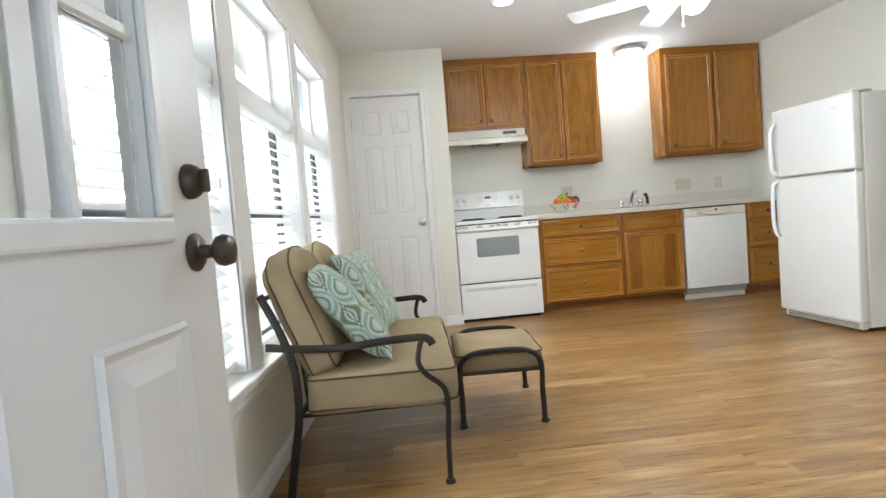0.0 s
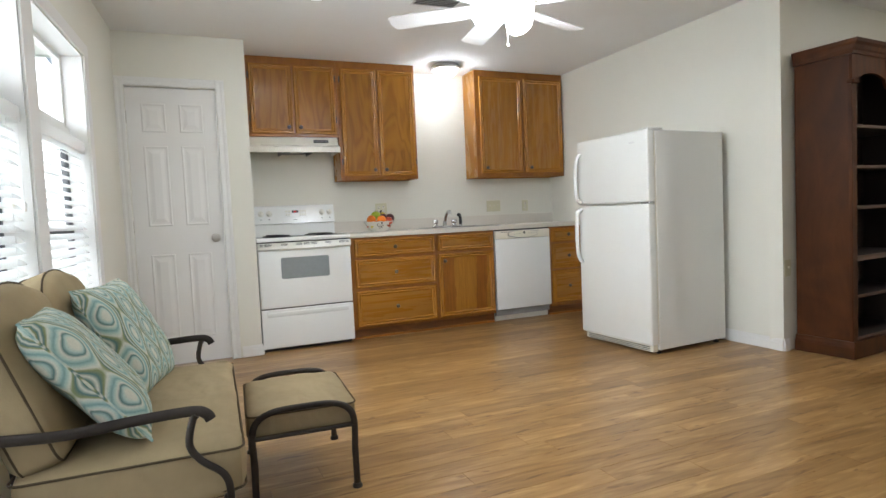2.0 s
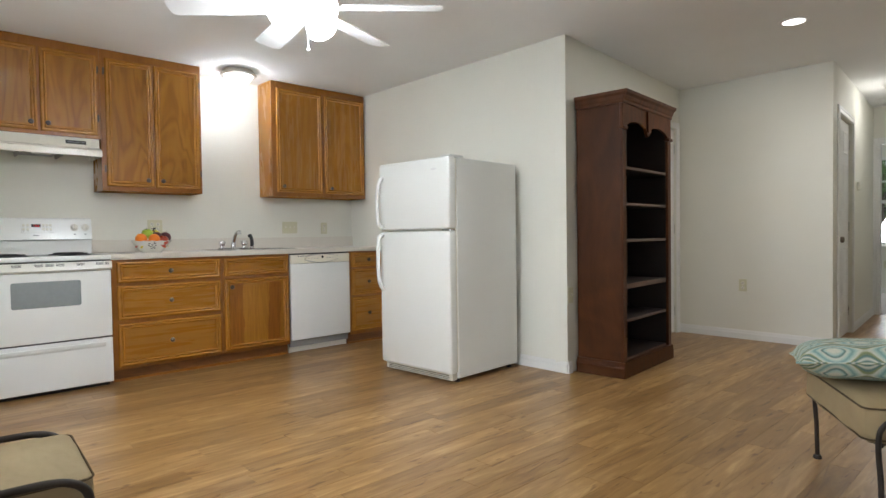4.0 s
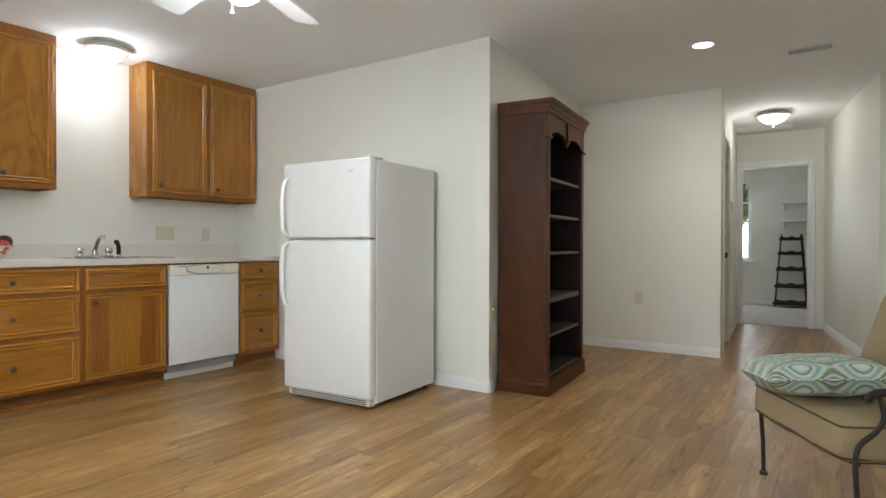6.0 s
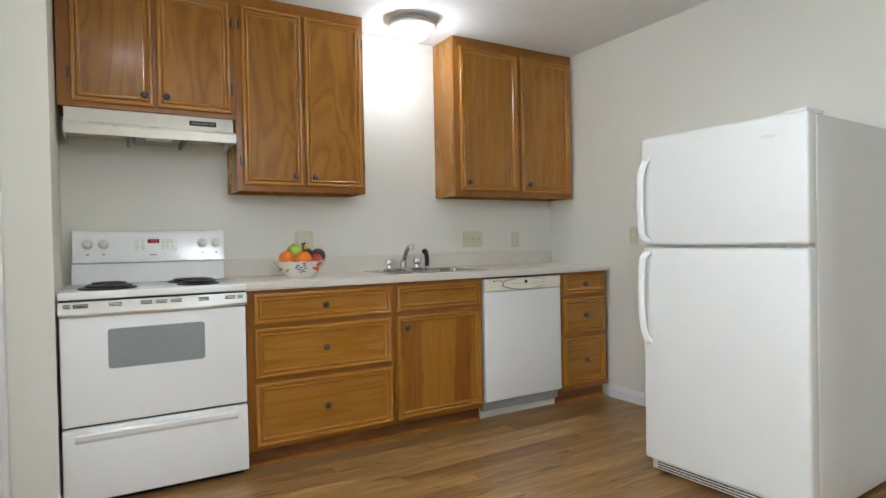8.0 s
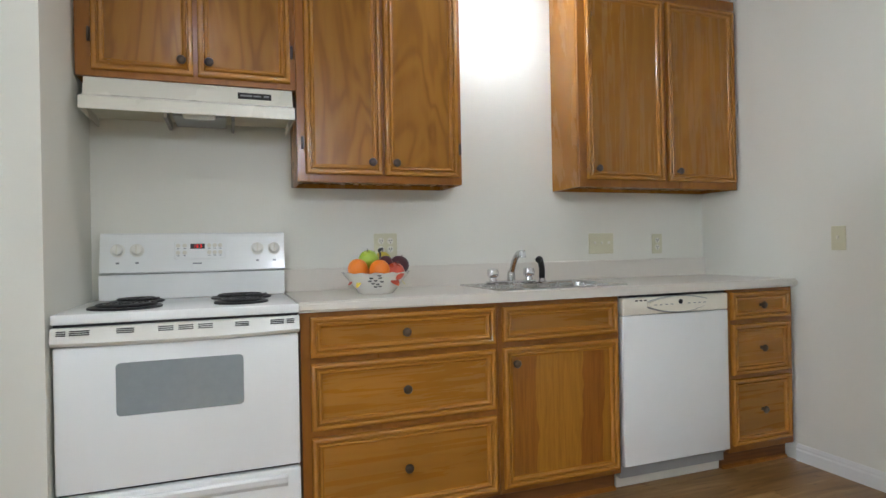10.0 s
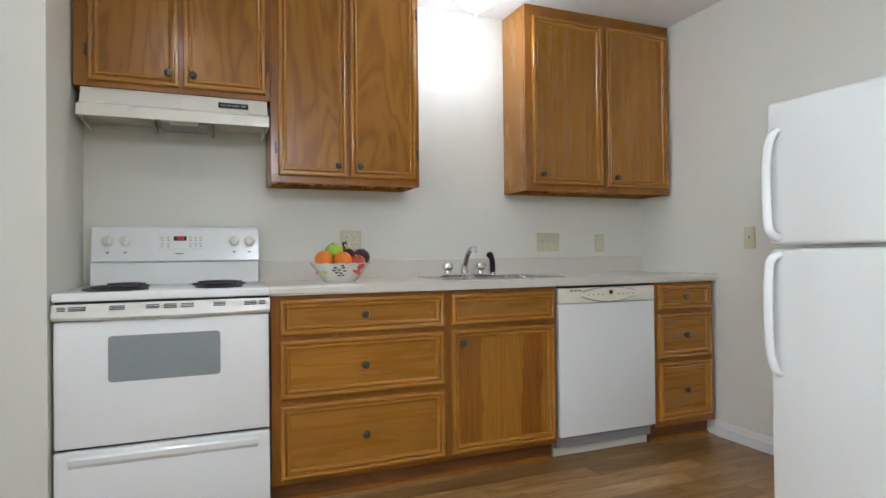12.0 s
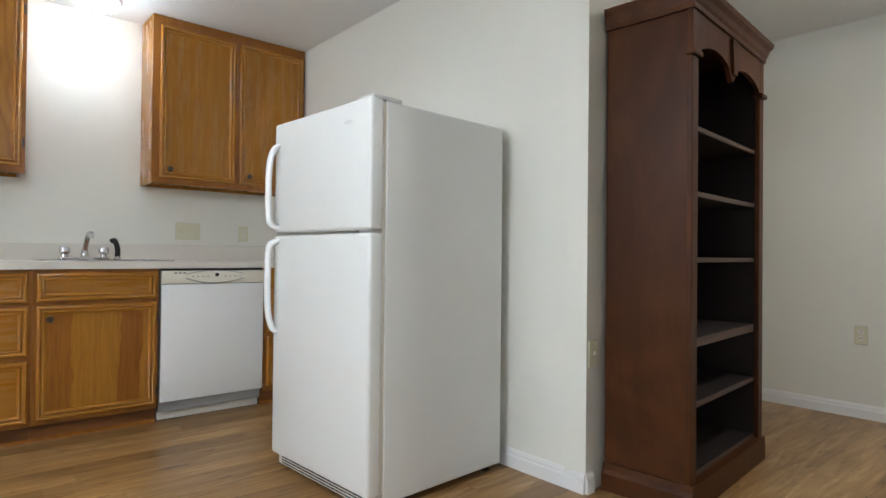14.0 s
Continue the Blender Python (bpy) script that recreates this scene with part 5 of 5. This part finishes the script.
ott = thing("ottoman", pose(0.625, 3.04, 0, 0, 0, -3.5) @ Matrix.Diagonal((1, 1, 0.96, 1)), "bronze metal ottoman with a tan cushion", "ottoman")
OW, OD = 0.375, 0.54
for y in (0.0, OD):
    part("end_frame", tube(B(), curve_points([(0, y, 0), (0.002, y, 0.15), (0.0, y, 0.27), (0.02, y, 0.325), (0.08, y, 0.355), (OW / 2, y, 0.36), (OW - 0.08, y, 0.355), (OW - 0.02, y, 0.325), (OW, y, 0.27), (OW - 0.002, y, 0.15), (OW, y, 0)], 6), 0.0125, 10, flat=0.75), BRONZE, ott, "arched bronze tube", True)
    part("end_rail", tube(B(), [(0.004, y, 0.257), (OW - 0.004, y, 0.257)], 0.008, 8), BRONZE, ott, smooth=True)
    for x in (0, OW):
        part("foot", lathe(B(), [(0, 0), (0.019, 0), (0.019, 0.01), (0.014, 0.018), (0, 0.018)], pose(x, y, 0), 14), BRONZE, ott, smooth=True)
for x in (0.004, OW - 0.004):
    part("side_rail", tube(B(), [(x, 0, 0.257), (x, OD, 0.257)], 0.007, 8), BRONZE, ott, smooth=True)
cm = pose(OW / 2, OD / 2, 0.298)
bm = cushion(B(), (OW + 0.035, OD - 0.035, 0.108), 0.03, 0.014, 14, cm, 0.004, 4.0)
oc = part("cushion", bm, CLOTH, ott, "tan canvas cushion with dark piping", True)
bm = B()
seam(bm, (OW + 0.035, OD - 0.035), 0.04, cm)
part("piping", bm, PIPING, oc, smooth=True)
bm = B()
seam(bm, (OW + 0.035, OD - 0.035), -0.038, cm)
part("piping", bm, PIPING, oc, smooth=True)


def pillow(m, label, size=0.45, fat=0.075, seed=0):
    ob = thing("throw_pillow", m, label, "pillow", "ogee throw pillows")
    bm = B()
    n = 22
    grids = {}
    for s in (1, -1):
        for i in range(n + 1):
            for j in range(n + 1):
                u_, v_ = 2 * i / n - 1, 2 * j / n - 1
                edge = i in (0, n) or j in (0, n)
                if edge and s == -1:
                    grids[s, i, j] = grids[1, i, j]
                    continue
                h = fat * ((1 - u_ ** 4) * (1 - v_ ** 4)) ** 0.55
                pull = 1 - 0.055 * (1 - u_ * u_) * v_ * v_ - 0.055 * (1 - v_ * v_) * u_ * u_
                x, y = u_ * size / 2 * pull, v_ * size / 2 * pull
                wr = 0.006 * noise.noise(Vector((x * 9 + seed, y * 9, s * 3.0)))
                grids[s, i, j] = bm.verts.new((x, y, s * (h + wr * (0 if edge else 1))))
        for i in range(n):
            for j in range(n):
                q = [grids[s, i, j], grids[s, i + 1, j], grids[s, i + 1, j + 1], grids[s, i, j + 1]]
                bm.faces.new(q if s == 1 else q[::-1])
    part("cover", bm, OGEE, ob, smooth=True)
    rim = [(-1 + 2 * k / 12, -1) for k in range(12)] + [(1, -1 + 2 * k / 12) for k in range(12)] + [(1 - 2 * k / 12, 1) for k in range(12)] + [(-1, 1 - 2 * k / 12) for k in range(12)]
    pts = []
    for u_, v_ in rim:
        pull = 1 - 0.055 * (1 - u_ * u_) * v_ * v_ - 0.055 * (1 - v_ * v_) * u_ * u_
        pts.append((u_ * size / 2 * pull, v_ * size / 2 * pull, 0))
    part("edge_seam", tube(B(), pts, 0.004, 6, closed=True), OGEE, ob, smooth=True)
    return ob


def frame_from(centre, across, up):
    a, u_ = Vector(across).normalized(), Vector(up)
    u_ = (u_ - u_.dot(a) * a).normalized()
    m = Matrix((a, u_, a.cross(u_))).transposed().to_4x4()
    m.translation = Vector(centre)
    return m


pillow(frame_from((0.165, 2.8, 0.635), (-0.15, 0.985, 0.0), (-0.62, 0.0, 0.8)), "teal and green ogee pillow leaning on the near back cushion")
pillow(frame_from((0.225, 3.34, 0.63), (0.22, 0.97, 0.0), (-0.42, 0, 0.87)), "teal and green ogee pillow leaning by the far arm", seed=5)
pillow(CHAIR @ pose(-0.06, 0.27, 0.51, 4, -6, 78), "teal and green ogee pillow lying on the armchair seat", seed=9)

# ---- ceiling fan, lamps, vents ----
fan = thing("ceiling_fan", pose(1.97, 3.4, CEIL), "white six-blade ceiling fan with lit glass shades", "ceiling fan")
part("canopy", lathe(B(), [(0.065, -0.001), (0.065, -0.02), (0.05, -0.05), (0.018, -0.065), (0, -0.065)]), FANWHITE, fan, smooth=True)
part("downrod", tube(B(), [(0, 0, -0.06), (0, 0, -0.3)], 0.012, 12), FANWHITE, fan, smooth=True)
part("motor", lathe(B(), [(0, -0.28), (0.05, -0.285), (0.1, -0.305), (0.11, -0.34), (0.105, -0.385), (0.08, -0.41), (0.06, -0.42), (0.06, -0.45), (0.05, -0.462), (0, -0.462)]), FANWHITE, fan, smooth=True)
for k in range(6):
    a = 20 + 60 * k
    bm = B()
    outline = [(0.16, -0.05), (0.3, -0.062), (0.585, -0.066), (0.605, -0.05), (0.608, 0.0), (0.605, 0.05), (0.585, 0.066), (0.3, 0.062), (0.16, 0.05)]
    prism(bm, outline, -0.003, 0.003, "z")
    bl = part("blade", bm, FANWHITE, fan, m=pose(0, 0, -0.405, 0, 0, a) @ pose(0, 0, 0, 11, 0, 0))
    part("blade_iron", box(B(), 0.09, 0.22, -0.014, 0.014, -0.009, -0.0035, 0.002, 1), FANWHITE, bl)
for k in range(3):
    a = radians(30 + 120 * k)
    mm = pose(0.075 * math.cos(a), 0.075 * math.sin(a), -0.418, 0, 0, math.degrees(a)) @ pose(0, 0, 0, 0, 122, 0)
    arm = part("lamp_arm", tube(B(), [(0.03 * math.cos(a), 0.03 * math.sin(a), -0.412), (0.078 * math.cos(a), 0.078 * math.sin(a), -0.416)], 0.012, 8), FANWHITE, fan)
    part("shade", lathe(B(), [(0.0, -0.005), (0.034, 0.0), (0.055, 0.02), (0.067, 0.048), (0.07, 0.076), (0.062, 0.09), (0.0, 0.099)], mm, 20), BULBGLASS, fan, "lit frosted glass shade", True)
part("pull_chain", tube(B(), [(-0.02, -0.04, -0.455), (-0.02, -0.04, -0.592)], 0.0013, 5), NICKEL, fan)
part("pull_bell", lathe(B(), [(0, 0.02), (0.003, 0.018), (0.007, 0.0), (0, 0.0)], pose(-0.02, -0.04, -0.61), 10), FANWHITE, fan)


def bowl_lamp(m, label, r=0.155):
    ob = thing("ceiling_lamp", m, label, "ceiling lamp", "flush ceiling lamps")
    part("pan", lathe(B(), [(r * 0.85, -0.001), (r * 0.9, -0.015), (r + 0.004, -0.03), (r + 0.01, -0.042), (r, -0.05), (r * 0.86, -0.048), (0, -0.03)], None, 36), PANMETAL, ob, "brushed nickel pan", True)
    part("glass_bowl", lathe(B(), [(r * 0.84, -0.046), (r * 0.8, -0.066), (r * 0.63, -0.096), (r * 0.37, -0.12), (0.012, -0.13), (0, -0.13)], None, 36), LAMPBOWL, ob, "lit frosted glass bowl", True)
    part("finial", lathe(B(), [(0, -0.13), (0.012, -0.131), (0.009, -0.142), (0.012, -0.15), (0.004, -0.162), (0, -0.162)], None, 16), NICKEL, ob, smooth=True)
    return ob


bowl_lamp(pose(2.78, 5.93, CEIL), "nickel flush ceiling lamp, lit, above the sink", 0.14)
bowl_lamp(pose(7.82, 2.13, CEIL), "nickel flush ceiling lamp, lit, in the hall", 0.17)
for x, y in ((1.29, 4.58), (5.13, 2.36)):
    ob = thing("recessed_light", pose(x, y, CEIL), "round white recessed downlight, lit", "downlight", "recessed lights")
    part("trim_ring", lathe(B(), [(0.07, -0.001), (0.095, -0.001), (0.093, -0.006), (0.075, -0.009), (0.07, -0.006)], None, 32), FANWHITE, ob, smooth=True)
    part("lens", lathe(B(), [(0, -0.003), (0.069, -0.003), (0.069, -0.006), (0, -0.007)], None, 32), LAMPBOWL, ob)


def vent(m, a, b, label, n=7):
    ob = thing("ceiling_vent", m, label, "vent", "ceiling vents")
    bm = B()
    for x0, x1, y0, y1 in ((-a, a, -b, -b + 0.025), (-a, a, b - 0.025, b), (-a, -a + 0.025, -b + 0.025, b - 0.025), (a - 0.025, a, -b + 0.025, b - 0.025)):
        box(bm, x0, x1, y0, y1, -0.008, -0.001, 0.002, 1)
    part("frame", bm, FANWHITE, ob)
    part("backing", box(B(), -a + 0.025, a - 0.025, -b + 0.025, b - 0.025, -0.003, -0.001), BLACK, ob)
    for k in range(n):
        y = -b + 0.03 + (2 * b - 0.06) * (k + 0.5) / n
        part("slat", box(B(), -a + 0.025, a - 0.025, -0.003, 0.003, -0.0006, 0.0006), FANWHITE, ob, m=pose(0, y, -0.0065, 40, 0, 0))


vent(pose(2.07, 4.46, CEIL, 0, 0, 0), 0.17, 0.1, "white ceiling air vent by the fan", 5)
vent(pose(5.66, 1.73, CEIL, 0, 0, 90), 0.16, 0.09, "white ceiling air vent near the hall", 3)
vent(pose(8.72, 2.3, CEIL, 0, 0, 90), 0.33, 0.16, "wide return air grille in the hall ceiling", 9)
sm = thing("smoke_detector", pose(8.25, 2.1, CEIL), "round white smoke detector in the hall", "smoke detector")
part("case", lathe(B(), [(0.06, -0.001), (0.065, -0.01), (0.06, -0.03), (0.045, -0.038), (0, -0.038)], None, 28), FANWHITE, sm, smooth=True)
th = thing("thermostat", HALL_L @ pose(1.25, -0.001, 1.46), "small cream thermostat on the hall wall", "thermostat")
part("case", box(B(), -0.05, 0.05, -0.028, 0.0, -0.04, 0.04, 0.006, 2), BISQUE, th)

# ---- fruit bowl on the worktop ----
fb = thing("fruit_bowl", pose(2.05, 5.93, 0.92), "white ceramic bowl with painted fruit and leaves", "bowl")
n = 48
bm = B()
prof = [(0.0, 0.004), (0.055, 0.002), (0.06, 0.0), (0.066, 0.004), (0.085, 0.03), (0.105, 0.06), (0.122, 0.085), (0.127, 0.09), (0.121, 0.089), (0.1, 0.06), (0.08, 0.034), (0.055, 0.012), (0, 0.01)]
rings = []
for q, (r, z) in enumerate(prof):
    if r == 0:
        rings.append([bm.verts.new((0, 0, z))])
    else:
        wave = 0.004 if q in (6, 7, 8) else 0.0
        rings.append([bm.verts.new(((r + wave * math.cos(14 * 2 * math.pi * k / n)) * math.cos(2 * math.pi * k / n), (r + wave * math.cos(14 * 2 * math.pi * k / n)) * math.sin(2 * math.pi * k / n), z + wave * 0.7 * math.cos(14 * 2 * math.pi * k / n))) for k in range(n)])
for a, b in zip(rings, rings[1:]):
    for k in range(n):
        q = list(dict.fromkeys([a[k % len(a)], a[(k + 1) % len(a)], b[(k + 1) % len(b)], b[k % len(b)]]))
        if len(q) > 2:
            bm.faces.new(q)
part("bowl_body", bm, CERAMIC, fb, smooth=True)
fb.scale = (1.12, 1.12, 1.0)


def on_bowl(ang, z):
    r = 0.066 + (z - 0.004) * 0.69 + 0.0012
    return pose(r * math.cos(radians(ang)), r * math.sin(radians(ang)), z, 0, 0, ang + 90) @ pose(0, 0, 0, 90 - 34, 0, 0)


for ang, z, sx, sy, mt in ((-142, 0.05, 0.011, 0.022, BANANA), (-62, 0.055, 0.021, 0.019, APPLERED), (-52, 0.045, 0.014, 0.013, ORANGE), (-20, 0.05, 0.014, 0.02, BANANA), (-170, 0.052, 0.016, 0.016, APPLERED)):
    part("painted_fruit", lathe(B(), [(0, 0.0016), (0.6, 0.0014), (1.0, 0.0)], Matrix.Diagonal((sx, sy, 1, 1)), 18), mt, fb, m=on_bowl(ang, z))
for ang, z in ((-112, 0.07), (-104, 0.06), (-96, 0.07), (-100, 0.045), (-110, 0.048), (-92, 0.055), (-105, 0.034), (-95, 0.036), (-98, 0.08), (-116, 0.058)):
    part("painted_leaf", lathe(B(), [(0, 0.0012), (0.006, 0.001), (0.0075, 0.0)], Matrix.Diagonal((1, 0.7, 1, 1)), 10), LEAFINK, fb, m=on_bowl(ang, z))
FB = Vector((2.05, 5.93, 0.93))


def fruit(name, o, r, material, label, squash=0.93, dimple=0.14, stem=True, tilt=(0, 0, 0)):
    o, r = (o[0] * 1.12, o[1] * 1.12, o[2]), r * 1.12
    ob = thing(name, pose(*(FB + Vector(o)), *tilt), label, name, "fruit in the bowl")
    prof = []
    for k in range(15):
        a = math.pi * k / 14
        rr = r * math.sin(a) * (1 + 0.06 * math.cos(a))
        z = -r * squash * math.cos(a)
        z -= dimple * r * math.exp(-(rr / (0.3 * r)) ** 2) * (1 if z > 0 else -0.6)
        prof.append((max(rr, 0.0), z))
    prof[0], prof[-1] = (0, prof[0][1]), (0, prof[-1][1])
    part("skin", lathe(B(), prof, None, 26), material, ob, smooth=True)
    if stem:
        part("stem", tube(B(), [(0, 0, r * squash * 0.8), (0.003, 0.002, r * squash * 1.15)], 0.0018, 6), BARK, ob)


fruit("orange", (-0.078, -0.045, 0.098), 0.037, ORANGE, "round bright orange in the fruit bowl", 0.97, 0.03, False)
fruit("orange", (-0.006, -0.082, 0.094), 0.037, ORANGE, "round bright orange at the bowl's front", 0.96, 0.03, False)
fruit("orange", (-0.05, 0.045, 0.094), 0.036, ORANGE, "round orange at the back of the bowl", 0.97, 0.03, False)
fruit("apple", (-0.03, -0.012, 0.135), 0.037, APPLEGREEN, "green apple on top of the fruit", tilt=(14, -12, 0))
fruit("apple", (0.055, -0.07, 0.083), 0.036, APPLERED, "red blushed apple in the fruit bowl", tilt=(20, 10, 0))
fruit("apple", (0.088, -0.012, 0.108), 0.038, PLUM, "dark red apple in the fruit bowl", tilt=(-10, 18, 0))
fruit("plum", (0.03, -0.028, 0.118), 0.028, PLUM, "dark purple plum among the fruit", 1.0, 0.05, False)
fruit("pear", (0.035, 0.035, 0.12), 0.036, BANANA, "yellow pear at the back of the bowl", 1.15, 0.05)
fruit("orange", (0.01, 0.012, 0.06), 0.038, ORANGE, "orange lying at the bottom of the bowl", 0.97, 0.03, False)
lf = thing("grape_stem", pose(*(FB + Vector((0.015, -0.01, 0.14)))), "dark green stem with a curled leaf", "stem")
bm = tube(B(), curve_points([(0, 0, -0.01), (0.002, -0.004, 0.015), (-0.006, -0.008, 0.03), (-0.002, -0.012, 0.038)], 4), 0.004, 6)
cushion(bm, (0.024, 0.012, 0.008), 0.0035, 0.0, 4, pose(0.003, -0.008, 0.034, 20, -30, 10))
part("leaf_stalk", bm, LEAFINK, lf, smooth=True)

# ---- bedroom seen through the hall ----
et = thing("corner_shelf", pose(11.72, 2.17, 0.006, 0, 0, -90), "dark wooden five-tier shelf with scalloped edges", "shelf")
tiers = ((0.06, 0.25, 0.25), (0.34, 0.23, 0.23), (0.62, 0.21, 0.21), (0.88, 0.19, 0.19), (1.12, 0.17, 0.17))
for z, hw, dp in tiers:
    pts = [(-hw, 0.2), (hw, 0.2)] + [(hw - 2 * hw * k / 24, 0.2 - dp - 0.012 * abs(math.sin(k * math.pi / 4))) for k in range(25)]
    sh = part("shelf_board", prism(B(), pts, z - 0.02, z + 0.02, "z"), SHADED_DARK_MAHOGANY, et)
    part("shelf_lip", prism(B(), [(-hw, z + 0.02), (-hw * 0.9, z + 0.05), (-hw * 0.4, z + 0.03), (0, z + 0.055), (hw * 0.4, z + 0.03), (hw * 0.9, z + 0.05), (hw, z + 0.02)], 0.19, 0.2, "y"), SHADED_DARK_MAHOGANY, et)
zs = [(0.0, 0.25, 0.25)] + [t_ for t_ in tiers] + [(1.2, 0.165, 0.165)]
for (za, wa, da), (zb, wb, db) in zip(zs, zs[1:]):
    for s in (-1, 1):
        part("post", tube(B(), [(s * (wa - 0.02), 0.185, za), (s * (wb - 0.02), 0.185, zb)], 0.012, 8), SHADED_DARK_MAHOGANY, et, smooth=True)
        part("post", tube(B(), [(s * (wa - 0.03), 0.215 - da, za), (s * (wb - 0.03), 0.215 - db, zb)], 0.01, 8), SHADED_DARK_MAHOGANY, et, smooth=True)
wall_plate(pose(11.9995, 3.0, 0.45, 0, 0, -90), 1, "outlet", "almond outlet low on the bedroom wall", "wall_outlet")
for z in (1.42, 1.72):
    ob = thing("wall_shelf", pose(11.99, 2.05, z, 0, 0, 90), "white painted wall shelf above the corner shelf", "shelf", "white wall shelves")
    part("board", box(B(), -0.28, 0.28, 0.0, 0.25, 0, 0.022, 0.003, 1), TRIM, ob)
    for x in (-0.22, 0.22):
        part("bracket", prism(B(), [(0.0, -0.12), (0.02, -0.12), (0.2, -0.0005), (0.0, -0.0005)], x - 0.01, x + 0.01, "x"), TRIM, ob)

# ---- floor planks ----
PW, PL = 0.115, 1.1
rnd = random.Random(7)
row, y = 0, 0.625
while y < 6.28:
    y1 = min(y + PW, 6.284)
    if y < 2.72:
        x_end = 9.14
    elif y < 3.85:
        x_end = 6.5
    else:
        x_end = 4.2
    x = -0.36 - rnd.random() * PL
    while x < x_end:
        a, b = max(x, -0.36), min(x + PL, x_end)
        if b - a > 0.05 and not (y < 1.1 and a > 6.7):
            bm = B()
            g = 0.0007
            v = [bm.verts.new(q) for q in ((0, g, 0), (b - a - 2 * g, g, 0), (b - a - 2 * g, y1 - y - g, 0), (0, y1 - y - g, 0))]
            u = [bm.verts.new(q) for q in ((-g, 0, -0.006), (b - a - g, 0, -0.006), (b - a - g, y1 - y, -0.006), (-g, y1 - y, -0.006))]
            bm.faces.new(v)
            for k in range(4):
                bm.faces.new((v[k], u[k], u[(k + 1) % 4], v[(k + 1) % 4]))
            part("plank", bm, PLANK, floor, m=pose(a + g, y, 0))
        x += PL
    y += PW
    row += 1
